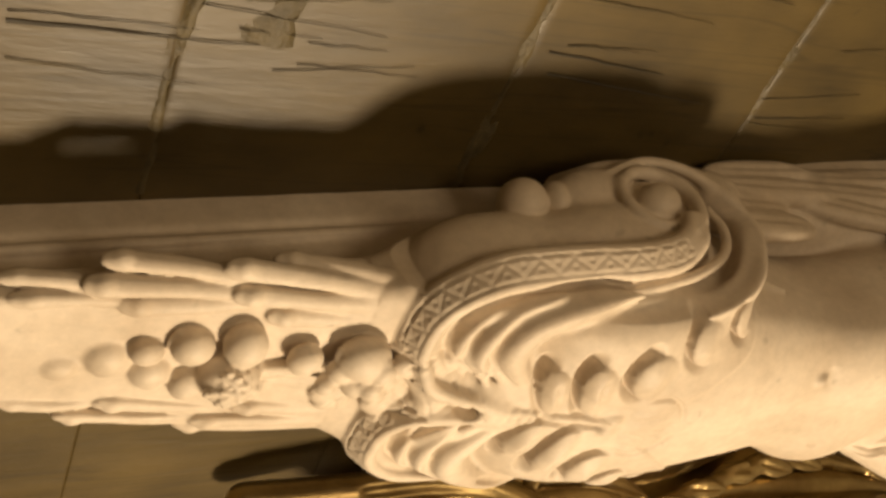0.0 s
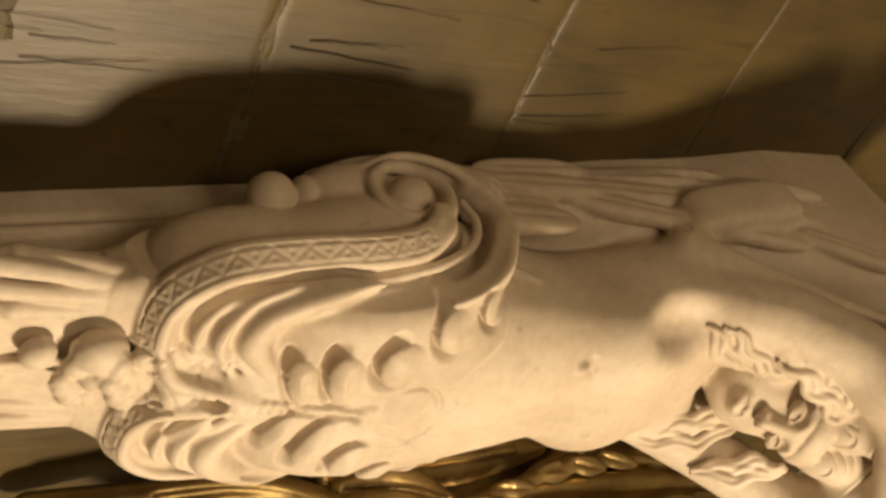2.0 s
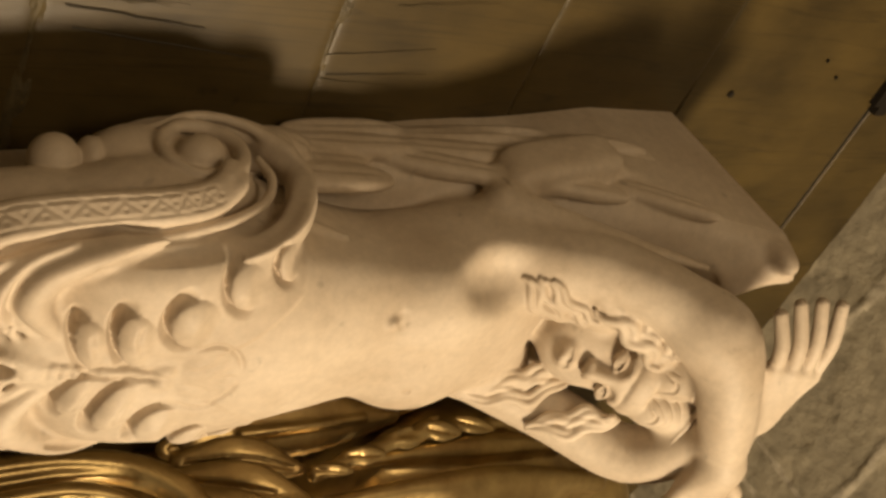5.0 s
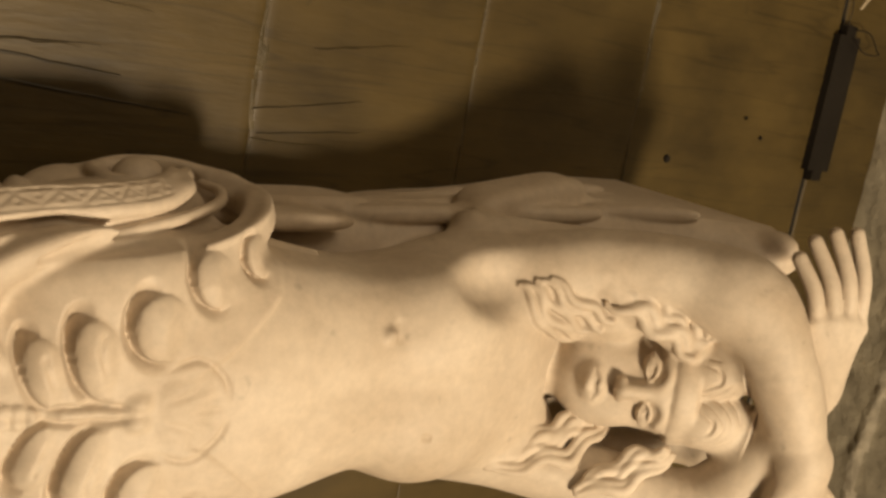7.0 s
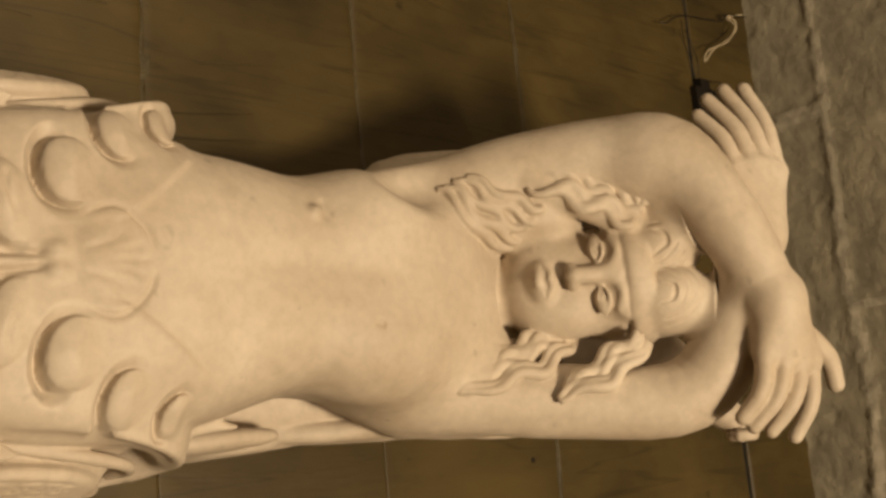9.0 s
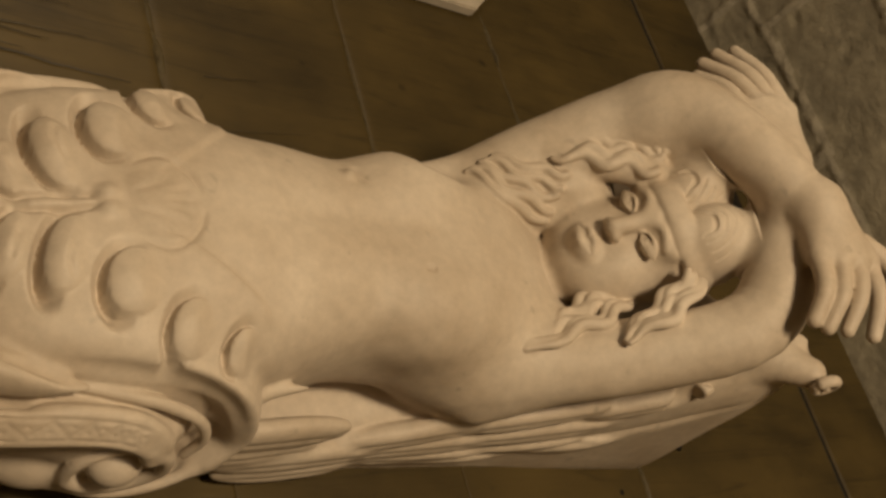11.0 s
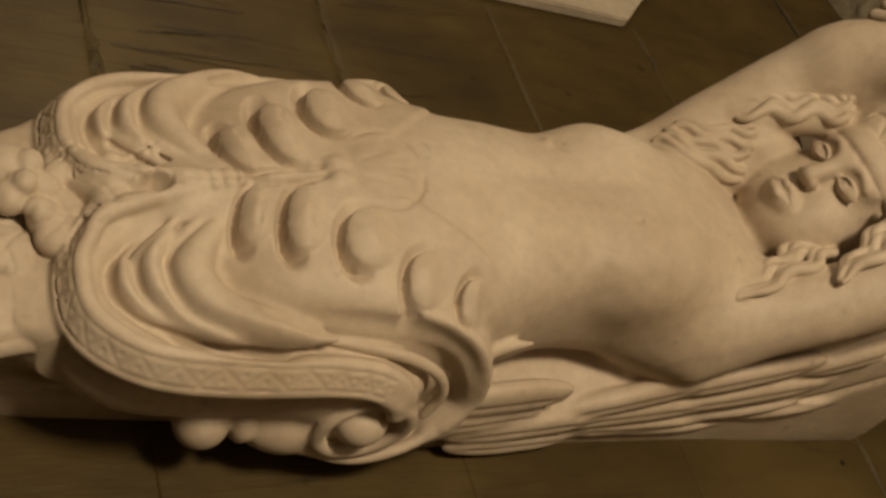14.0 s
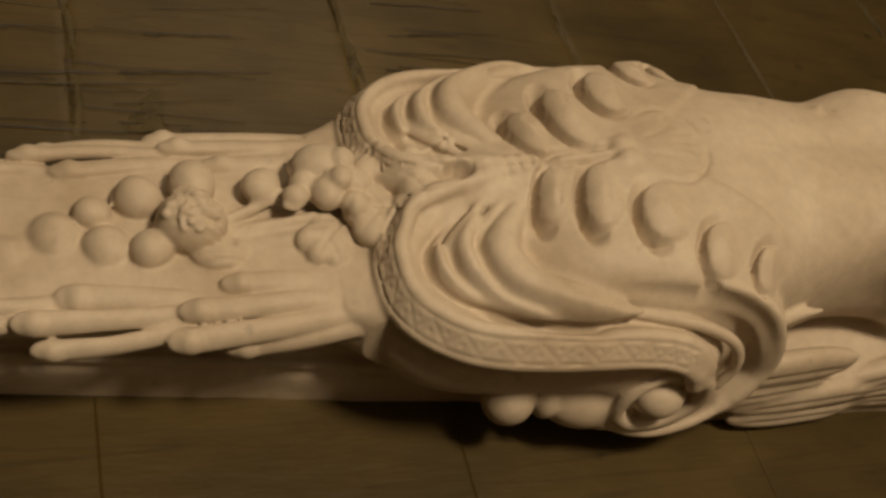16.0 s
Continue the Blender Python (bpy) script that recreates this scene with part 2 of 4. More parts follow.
        ends = np.clip((u - p[0, 0]) / 0.006, 0, 1) * np.clip((p[-1, 0] - u) / 0.030, 0, 1)
        self.d[v] -= (height * np.clip(under / 0.006, 0, 1) * np.clip(1 - under / fall, 0, 1) * ends * np.clip((ax[1] - low) / 0.02, 0, 1)).astype(np.float32)

    def tiers(self, z, half, back, front, power=2.5, k=0.01, smooth=True, middle=None):
        """A body in level slices: heights, half widths, back and front depths."""
        zz = self.axes[2]
        def inter(v):
            if smooth:
                line = spline(np.column_stack([z, v]), 10)
                return np.interp(zz, line[:, 0], line[:, 1]).astype(np.float32)
            return np.interp(zz, z, v).astype(np.float32)
        a, b0, b1, mid = inter(half), inter(back), inter(front), inter(middle or [0] * len(z))

        def f(x, y, zv):
            i0 = int(round((float(zv.ravel()[0]) - float(zz[0])) / self.step))
            n = zv.size
            sl = slice(i0, i0 + n)
            A, C, B = a[sl].reshape(1, 1, -1), ((b0 + b1) / 2)[sl].reshape(1, 1, -1), (np.abs(b1 - b0) / 2)[sl].reshape(1, 1, -1)
            q = (np.abs((x - mid[sl].reshape(1, 1, -1)) / A) ** power + np.abs((y - C) / B) ** power) ** (1 / power)
            d = (q - 1) * np.minimum(A, B)
            return np.maximum(d, np.maximum(z[0] - zv, zv - z[-1])).astype(np.float32)
        m = max(half)
        self.put(f, (-m, min(min(back), min(front)), z[0]), (m, max(max(back), max(front)), z[-1]), k)

    def unevenness(self):
        """Slow ripples left by the gouge."""
        x, y, z = (a.reshape([-1 if i == j else 1 for j in range(3)]) for i, a in enumerate(self.axes))
        for amp, q, p in ((0.00020, 60.0, 0.3), (0.00008, 150.0, 1.1), (0.00005, 330.0, 2.7)):
            wave = np.sin(q * (x + 0.31 * z) + p) * np.sin(q * 0.9 * (y - 0.27 * z) + 2 * p) + np.sin(q * 0.8 * (z + 0.4 * y) + 3 * p) * np.sin(q * 1.1 * (x - 0.5 * y) + p)
            self.d += (amp * wave).astype(np.float32)

    def shell(self, skip=None):
        """Corners and faces of the surface; skip: a box left to a finer grid."""
        d, h = self.d, self.step
        inside = d < 0
        n = np.zeros([s - 1 for s in d.shape], np.int8)
        corner = [(i, j, k) for i in (0, 1) for j in (0, 1) for k in (0, 1)]
        def sub(a, c):
            return a[c[0]:a.shape[0] - 1 + c[0], c[1]:a.shape[1] - 1 + c[1], c[2]:a.shape[2] - 1 + c[2]]
        for c in corner:
            n += sub(inside, c)
        live = (n > 0) & (n < 8)
        if skip is not None:
            v, _ = self.view(*skip)
            live[tuple(slice(q.start, q.stop - 2) for q in v)] = False
        cells = np.argwhere(live)
        ident = np.full(n.shape, -1, np.int32)
        ident[tuple(cells.T)] = np.arange(len(cells))
        val = {c: d[cells[:, 0] + c[0], cells[:, 1] + c[1], cells[:, 2] + c[2]] for c in corner}
        total, count = np.zeros((len(cells), 3)), np.zeros(len(cells))
        for c in corner:
            for ax in range(3):
                if c[ax]:
                    continue
                e = list(c)
                e[ax] = 1
                va, vb = val[c], val[tuple(e)]
                hit = (va < 0) != (vb < 0)
                t = np.where(hit, va / np.where(hit, va - vb, 1), 0)
                pt = np.tile(np.array(c, float), (len(cells), 1))
                pt[:, ax] += t
                total += pt * hit[:, None]
                count += hit
        verts = self.low + h * (cells + total / np.maximum(count, 1)[:, None])
        quads = []
        for ax in range(3):
            b, c = (ax + 1) % 3, (ax + 2) % 3
            lo = [slice(1, -1)] * 3
            lo[ax] = slice(0, -1)
            hi = list(lo)
            hi[ax] = slice(1, None)
            a0, a1 = inside[tuple(lo)], inside[tuple(hi)]
            for flip, where in ((False, a0 & ~a1), (True, ~a0 & a1)):
                e = np.argwhere(where)
                off = np.array([1, 1, 1])
                off[ax] = 0
                e = e + off
                ring = []
                for db, dc in ((-1, -1), (0, -1), (0, 0), (-1, 0)):
                    q = e.copy()
                    q[:, b] += db
                    q[:, c] += dc
                    ring.append(ident[q[:, 0], q[:, 1], q[:, 2]])
                ring = np.stack(ring, 1)
                quads.append(ring[:, ::-1] if flip else ring)
        quads = np.concatenate(quads)
        quads = quads[(quads >= 0).all(1)]
        return verts, quads


def shells_to_mesh(name, shells):
    """One mesh out of the surfaces of one or more grids, turned to face the room."""
    verts, quads, base = [], [], 0
    for v, q in shells:
        verts.append(v)
        quads.append(q + base)
        base += len(v)
    verts, quads = np.concatenate(verts) * (1, -1, 1), np.concatenate(quads)[:, ::-1]
    me = bpy.data.meshes.new(name)
    me.vertices.add(len(verts))
    me.vertices.foreach_set("co", verts.astype(np.float32).ravel())
    me.loops.add(quads.size)
    me.loops.foreach_set("vertex_index", np.ascontiguousarray(quads).astype(np.int32).ravel())
    me.polygons.add(len(quads))
    me.polygons.foreach_set("loop_start", np.arange(0, quads.size, 4, dtype=np.int32))
    me.polygons.foreach_set("use_smooth", np.ones(len(quads), bool))
    me.update()
    me.validate()
    return me


# ---- the wall of boards, the stone ceiling and the room ----
TOP, CRACK, CEILING = 2.434, 2.769, 2.905
# Unseen floor and walls, added to close the room and bounce light.
tagged(finish("floor", box_bm(-2.6, 2.6, -3.2, 0.3, -0.1, 0.0), FLAGS), "unseen plain stone floor, kept dark", "floor", kind="structure")
for nm, b in (("wall_west", (-2.7, -2.6, -3.2, 0.3, 0, 3.0)), ("wall_east", (2.6, 2.7, -3.2, 0.3, 0, 3.0)), ("wall_south", (-2.6, 2.6, -3.3, -3.2, 0, 3.0))):
    tagged(finish(nm, box_bm(*b), PLASTER), "unseen plain plaster wall closing the room", "wall", kind="structure")
wall = tagged(finish("wall_north", box_bm(-2.6, 2.6, 0.09, 0.3, 0, 3.0), GAP_SHADE), "olive-brown wooden board wall with filled seams", "wall", kind="structure")
seams = [0, 0.23, 0.455, 0.68, 0.9, 1.12, 1.335, 1.552, 1.777, 2.003, 2.215, TOP]


def plank(x0, x1, z0, z1, y=0.0):
    """A board with a slightly uneven face and worn edges."""
    bm = bmesh.new()
    near = x0 < 0.6 and x1 > -0.8 and z1 > 1.2
    us = np.unique(np.concatenate([[x0, x1], np.linspace(max(x0, -0.8), min(x1, 0.6), 57)])) if near else np.array([x0, x1])
    vs = np.unique(np.concatenate([[z0, z0 + 0.0015, z0 + 0.004, z1 - 0.004, z1 - 0.0015, z1], np.linspace(z0 + 0.01, z1 - 0.01, 9)])) if near else np.array([z0, z1])
    rows = []
    for u in us:
        row = []
        for v in vs:
            e = min(v - z0, z1 - v)
            dip = (0.0022 if u < 0 or z0 > 2.3 or z1 > 2.42 and v > z1 - 0.01 else 0.0003) * max(0, 1 - e / 0.004) ** 2 * (0.6 + 0.8 * noise.noise((u * 9, v, 3)))
            wav = 0.0012 * noise.noise((u * 7, v * 5, 1.7)) + 0.0002 * noise.noise((u * 30, v * 14, 5.1))
            row.append(bm.verts.new((u, y + dip + wav if near else y, v)))
        rows.append(row)
    for a, b in zip(rows, rows[1:]):
        for i in range(len(a) - 1):
            bm.faces.new((a[i], b[i], b[i + 1], a[i + 1]))
    rim = [e for e in bm.edges if e.is_boundary]
    made = bmesh.ops.extrude_edge_only(bm, edges=rim)
    for v in (g for g in made["geom"] if isinstance(g, bmesh.types.BMVert)):
        v.co.y = 0.09
    bmesh.ops.recalc_face_normals(bm, faces=bm.faces[:])
    return part("plank", bm, BOARD, wall, smooth=True)


for a, b in zip(seams, seams[1:]):
    plank(-2.6, 2.6, a + 0.0001, b - 0.0001)
plank(-2.6, 2.6, TOP + 0.0006, CRACK - 0.006, 0.003)
plank(-2.6, 2.6, CRACK + 0.003, 3.0, 0.004)
# Near-black strip put inside the crack as its shade.
part("crack_lining", box_bm(-2.6, 2.6, 0.007, 0.09, CRACK - 0.007, CRACK + 0.004), GAP_SHADE, wall)


def filler(z, x0, x1, width, seed, high=0.0035):
    """A ragged smear of filler along a seam."""
    bm = bmesh.new()
    us, vs = np.linspace(x0, x1, int((x1 - x0) / 0.006)), np.linspace(-1, 1, 9)
    rows = []
    for u in us:
        mid = z + 0.004 * noise.noise((u * 6, seed, 0))
        wid = width * (0.75 + 0.6 * noise.noise((u * 14, seed, 4)))
        rows.append([bm.verts.new((u, 0.0028 - (high + 0.0028) * (1 - v * v) * max(0.0, 0.55 + 0.9 * noise.noise((u * 30, v * 1.3, seed)) + 0.4 * noise.noise((u * 110, v * 3, seed))), mid + v * wid)) for v in vs])
    for a, b in zip(rows, rows[1:]):
        for i in range(len(a) - 1):
            bm.faces.new((a[i], b[i], b[i + 1], a[i + 1]))
    return part("seam_filler", bm, FILLER, wall, smooth=True)


for i, (z, w, h) in enumerate(((1.552, 0.013, 0.003), (1.777, 0.013, 0.004), (2.003, 0.009, 0.002), (2.215, 0.005, 0.0006), (1.335, 0.01, 0.003), (TOP, 0.005, 0.0022))):
    filler(z, -0.8, 0.6 if z > 2.3 else -0.05, w, 3.1 * i, h)
filler(1.603, -0.218, -0.170, 0.034, 20.3, 0.003)
# Nail holes and small pits, drawn as dark raised dots.
for x, z, r in ((-0.153, 2.500, 0.0045), (0.079, 2.504, 0.0045), (0.123, 2.398, 0.0035), (-0.205, 2.62, 0.002), (-0.185, 2.655, 0.0022)):
    bm = bmesh.new()
    bmesh.ops.create_cone(bm, cap_ends=True, segments=10, radius1=r, radius2=r * 0.8, depth=0.003, matrix=pose(x, 0.0015, z, 90))
    part("nail_head", bm, IRON, wall, "dark dot drawn for a nail hole")

# Scratches in the boards, drawn as thin raised strips, dark or pale.
rng = random.Random(11)
for i in range(70):
    x, z, run, slope = rng.uniform(-0.40, -0.14), rng.choice((1.40, 1.47, 1.56, 1.60, 1.79, 1.82, 2.02)) + rng.uniform(-0.02, 0.03), rng.uniform(0.05, 0.15), rng.uniform(-0.14, 0.10)
    bm = bmesh.new()
    rows = []
    for j in range(9):
        f = j / 8
        half = (0.0005 + 0.0006 * (i % 3 == 0)) * (1 - 0.75 * f) * (1 + 0.4 * noise.noise((i * 3.1, j * 0.9, 0)))
        u = x + slope * run * f + 0.002 * noise.noise((i * 1.7, j * 0.6, 4))
        rows.append([bm.verts.new((u + q * half, -0.0012 - 0.0004 * (q == 0), z + run * f)) for q in (-1, 0, 1)])
    for a, b in zip(rows, rows[1:]):
        for j in range(2):
            bm.faces.new((a[j], a[j + 1], b[j + 1], b[j]))
    part("paint_run", bm, FILLER if i % 4 == 0 else SCRATCH, wall)

# stone ceiling: broad courses along the wall with ragged raised mortar, in one mesh
bm = bmesh.new()
rng = random.Random(4)
courses = [0.0, 0.085, 0.238, 0.375, 0.53, 0.66]
uprights = [sorted(rng.uniform(-1.0, 0.8) for _ in range(7)) for _ in courses]


def ceiling_height(px, py):
    """Height of the stone and how much of it is mortar at a place."""
    depth = -py + 0.010 * noise.noise((px * 7, py * 3, 9)) + 0.004 * noise.noise((px * 31, py * 20, 1))
    row = max(i for i, c in enumerate(courses) if c <= max(depth, 0))
    gap = min(abs(depth - c) for c in courses[1:])
    gap = min([gap] + [abs(px + 0.01 * noise.noise((py * 9, px * 4, 6)) - u) * 1.2 for u in uprights[row]])
    width = 0.0085 + 0.006 * noise.noise((px * 16, py * 16, 3))
    joint = max(0.0, 1 - gap / max(width, 0.002))
    coarse = noise.noise((px * 12, py * 12, 2)) + 0.6 * noise.noise((px * 33, py * 33, 7))
    grit = noise.noise((px * 85, py * 85, 4))
    pit = max(0.0, noise.noise((px * 42, py * 42, 11)) - 0.28)
    rise = 0.0020 * coarse + 0.0012 * grit - 0.006 * pit
    return CEILING - rise - joint ** 0.6 * (0.0028 + 0.004 * noise.noise((px * 60, py * 60, 8))), joint


us, vs = np.arange(-0.9, 0.7001, 0.005), np.arange(0.006, -0.66, -0.005)
grid, mortar = [], {}
for px in us:
    row = []
    for py in vs:
        h, j = ceiling_height(px, py)
        v = bm.verts.new((px, py, h))
        mortar[v] = j
        row.append(v)
    grid.append(row)
for a, b in zip(grid, grid[1:]):
    for j in range(len(vs) - 1):
        f = bm.faces.new((a[j], a[j + 1], b[j + 1], b[j]))
        f.material_index = 1 if mortar[a[j]] > 0.25 else 0
for x0, x1, y0, y1 in ((-2.6, -0.9, 0.006, -3.2), (0.7, 2.6, 0.006, -3.2), (-0.9, 0.7, vs[-1], -3.2)):
    bm.faces.new([bm.verts.new((x, y, CEILING)) for x, y in ((x0, y0), (x0, y1), (x1, y1), (x1, y0))])
bmesh.ops.create_cube(bm, size=1, matrix=Matrix.Translation((0, -1.45, 2.98)) @ Matrix.Diagonal((5.4, 3.6, 0.08, 1)))
ceiling = finish("ceiling", bm, STONE, smooth=True)
ceiling.data.materials.append(MORTAR)
tagged(ceiling, "rough grey-brown stone ceiling in uneven courses", "ceiling", kind="structure")


# ---- the carved figure ----
def carve_figure(g):
    # tapering pilaster with a ledge against the wall
    g.tiers([1.20, 1.47, 1.80, 2.0], [0.021, 0.041, 0.066, 0.074], [-0.03] * 4, [0.027, 0.027, 0.028, 0.03], 14, 0.001, False, [0.006, 0.004, 0.002, 0])
    g.tiers([1.20, 1.47, 1.80, 2.0], [0.018, 0.038, 0.063, 0.071], [-0.03] * 4, [0.037, 0.037, 0.038, 0.04], 12, 0.0015, False, [0.006, 0.004, 0.002, 0])
    for s in (-1, 1):
        g.rope([(s * (x - 0.0015) + m, 0.034, z) for x, m, z in ((0.018, 0.006, 1.20), (0.038, 0.004, 1.47), (0.063, 0.002, 1.80))], 0.0036, k=0.0015, n=3)
    g.tiers([1.20, 1.50, 1.72, 1.95], [0.013, 0.034, 0.053, 0.060], [-0.03] * 4, [0.074, 0.078, 0.098, 0.11], 7, 0.004, False, [0.004, 0.003, 0.001, 0])
    g.tiers([1.20, 1.50, 1.60, 1.68, 1.76], [0.031, 0.051, 0.062, 0.070, 0.066], [0.056, 0.060, 0.064, 0.070, 0.076], [0.078, 0.088, 0.098, 0.112, 0.124], 6, 0.006, False, [0.003, 0.002, 0.001, 0, 0])
    # backing that flares out behind the figure to a flat top
    g.tiers([1.93, 2.03, 2.12, 2.22, 2.33, 2.425], [0.092, 0.093, 0.099, 0.104, 0.116, 0.118], [-0.05] * 6, [0.056, 0.060, 0.080, 0.122, 0.178, 0.228], 5, 0.006, middle=[0, -0.001, -0.006, -0.010, -0.016, -0.014])
    g.egg((-0.004, 0.30, 2.325), (0.090, 0.225, 0.076), k=0.015, cut=True)
    g.egg((-0.012, 0.34, 2.435), (0.104, 0.200, 0.090), k=0.010, cut=True)
    # hips, belly, waist, chest
    g.tiers([1.755, 1.79, 1.84, 1.89, 1.935, 1.98, 2.03, 2.08, 2.13, 2.165, 2.19, 2.21, 2.235], [0.040, 0.074, 0.092, 0.097, 0.094, 0.085, 0.075, 0.080, 0.086, 0.087, 0.082, 0.072, 0.056],
            [0.0, 0.0, 0.0, 0.0, 0.01, 0.04, 0.055, 0.06, 0.06, 0.055, 0.05, 0.05, 0.05], [0.130, 0.158, 0.172, 0.181, 0.187, 0.186, 0.185, 0.191, 0.188, 0.182, 0.172, 0.158, 0.138], 2.6, 0.010, middle=[0, 0, 0, 0, 0, -0.003, -0.006, -0.006, -0.004, -0.002, 0, 0, 0])
    for s in (-1, 1):
        # chest and shoulders
        g.egg((s * 0.040 - 0.002, 0.152, 2.085), (0.038, 0.038, 0.050), k=0.02)
        g.egg((s * 0.060 - 0.002, 0.116, 2.135), (0.030, 0.040, 0.056), k=0.02)
        # drapery lobe and hip
        g.egg((s * 0.058, 0.092, 1.785), (0.050, 0.044, 0.090), k=0.015, power=2.5)
        g.egg((s * 0.052 - 0.004, 0.116, 1.876), (0.047, 0.057, 0.080), k=0.012, power=2.8)
        g.egg((s * 0.084 - 0.004, 0.088, 1.862), (0.034, 0.040, 0.074), k=0.008)
    # midline and faint ribs
    g.groove([(-0.006, 1.96), (-0.010, 2.03), (-0.006, 2.10)], 0.0022, 0.010, low=0.12, high=0.3)
    g.egg((-0.045, 0.1805, 2.024), (0.0036, 0.0036, 0.0036), k=0.006)
    g.groove([(-0.055, 2.030), (-0.047, 2.034), (-0.038, 2.030)], 0.0012, 0.004, low=0.12, high=0.3)
    g.groove([(0.028, 2.060), (0.030, 2.068)], 0.002, 0.0025, low=0.12, high=0.3)


def flank(s, z, x):
    """Half width of the backing at a height, on one side."""
    if z < 2.0:
        return x
    return np.interp(z, [2.0, 2.12, 2.22, 2.33, 2.42], [0.093, 0.099, 0.104, 0.116, 0.118]) + s * np.interp(z, [2.0, 2.12, 2.22, 2.33], [0, -0.006, -0.010, -0.016]) - 0.002


# leaves of the apron: middle, half length and width, turn, height
LEAVES = ((0.025, 1.8005, 0.0215, 0.0100, -0.30, 0.0058), (0.033, 1.8265, 0.0255, 0.0120, -0.28, 0.0062), (0.051, 1.8600, 0.0210, 0.0155, -0.25, 0.0065), (0.077, 1.8930, 0.0170, 0.0125, -0.35, 0.0046), (0.088, 1.9270, 0.0130, 0.0100, -0.4, 0.0038))


def lobe_trim(g, s):
    m = lambda pts: [(s * x, z) for x, z in pts]
    flip = lambda pts: [(s * x, w, z) for x, w, z in pts]
    g.lean = 0.03
    # hem band: a ribbon of three strands with a beaded middle
    inner = [(0.005, 0.157, 1.778), (0.016, 0.148, 1.726), (0.030, 0.143, 1.714), (0.046, 0.141, 1.709), (0.073, 0.139, 1.713), (0.095, 0.139, 1.739), (0.103, 0.138, 1.79), (0.107, 0.139, 1.842), (0.111, 0.136, 1.875), (0.117, 0.120, 1.899), (0.120, 0.098, 1.909)]
    outer = [(0.003, 0.150, 1.758), (0.013, 0.134, 1.719), (0.032, 0.122, 1.705), (0.052, 0.118, 1.699), (0.084, 0.116, 1.706), (0.108, 0.116, 1.739), (0.117, 0.118, 1.787), (0.120, 0.120, 1.838), (0.122, 0.117, 1.868), (0.124, 0.108, 1.885), (0.125, 0.096, 1.893)]
    inner = [tuple(b + (a - b) * 0.70 for a, b in zip(p, q)) for p, q in zip(inner, outer)]
    mid = [tuple((a + b) / 2 for a, b in zip(p, q)) for p, q in zip(inner, outer)]
    deep = [(x - 0.010, w - 0.006, z + 0.006) for x, w, z in mid[1:-1]]
    g.rope(flip(deep), 0.012, k=0.006)
    p, q = spline(flip(inner), 13), spline(flip(outer), 13)
    for f in (0.0, 0.2, 0.4, 0.6, 0.8, 1.0):
        g.rope((p * (1 - f) + q * f)[::3], 0.0046 if f in (0.0, 1.0) else 0.0042, k=0.004, n=3)
    # zigzag and dots cut into the ribbon
    face = np.array((s * 0.45, 0.62, -0.50))

    def on_ribbon(i, f, lift):
        along, across = p[i + 1] + q[i + 1] - p[i - 1] - q[i - 1], q[i] - p[i]
        out = np.cross(along, across)
        out /= np.linalg.norm(out) * (1 if out @ face > 0 else -1)
        return p[i] * (1 - f) + q[i] * f + out * lift
    ids = list(range(15, len(p) - 22, 3))
    for i, j in zip(ids, ids[1:]):
        odd = (i // 3) % 2
        g.limb(on_ribbon(i, 0.22 if odd else 0.78, 0.0058), on_ribbon(j, 0.78 if odd else 0.22, 0.0058), 0.0011, 0.0011, k=0.0008, cut=True)
        g.egg(on_ribbon(j, 0.40 if odd else 0.60, 0.0056), (0.0014, 0.0014, 0.0014), k=0.0008, cut=True)
    for f in (0.10, 0.90):
        g.rope([on_ribbon(i, f, 0.0052) for i in range(12, len(p) - 20, 4)], 0.0009, k=0.0010, n=2, cut=True)
    # broad soft folds that fan out of the notch, one against the next
    shelf = [(0.010, 0.146, 1.758), (0.030, 0.136, 1.722), (0.052, 0.132, 1.713), (0.078, 0.130, 1.724), (0.094, 0.130, 1.757), (0.101, 0.130, 1.80)]
    g.rope(flip([(x * 0.96, w - 0.012, z + 0.004) for x, w, z in shelf]), 0.008, 0.010, k=0.006, between=0.014)
    for pts, r in (([(0.0124, 0.1485, 1.7637), (0.040, 0.1425, 1.7335), (0.0556, 0.1387, 1.7265), (0.0714, 0.1369, 1.7329), (0.0868, 0.1385, 1.7578), (0.099, 0.1420, 1.795), (0.1035, 0.1460, 1.826)], 0.0085),
                   ([(0.0153, 0.1510, 1.7754), (0.0417, 0.1475, 1.7444), (0.0595, 0.1440, 1.7410), (0.0754, 0.1410, 1.7500), (0.0910, 0.1425, 1.7752), (0.1000, 0.1455, 1.806), (0.1040, 0.1490, 1.834)], 0.0105),
                   ([(0.0194, 0.1530, 1.7850), (0.0442, 0.1515, 1.7639), (0.0607, 0.1490, 1.7590), (0.0780, 0.1460, 1.7700), (0.0910, 0.1475, 1.7960), (0.1000, 0.1500, 1.820), (0.1040, 0.1515, 1.842)], 0.0140)):
        g.rope(flip([(x * 0.97, w - 0.013, z + 0.006) for x, w, z in pts[:-1]]), 0.006, 0.004, k=0.006, between=0.014)
        g.rope(flip([(x * (1.03 if z < 1.80 else 0.975), w - r * 0.38, z + 0.002) for x, w, z in pts]), r * 0.35, 0.0012, k=0.003, between=r)
        c = np.array((0.066, 1.790))
        line = [np.array((x, z)) + 0.95 * r * (np.array((x, z)) - c) / np.hypot(x - c[0], z - c[1]) for x, w, z in pts]
        g.groove([(s * q[0], q[1]) for q in line[:-1]], 0.0042, 0.0034, low=0.105, high=0.25)
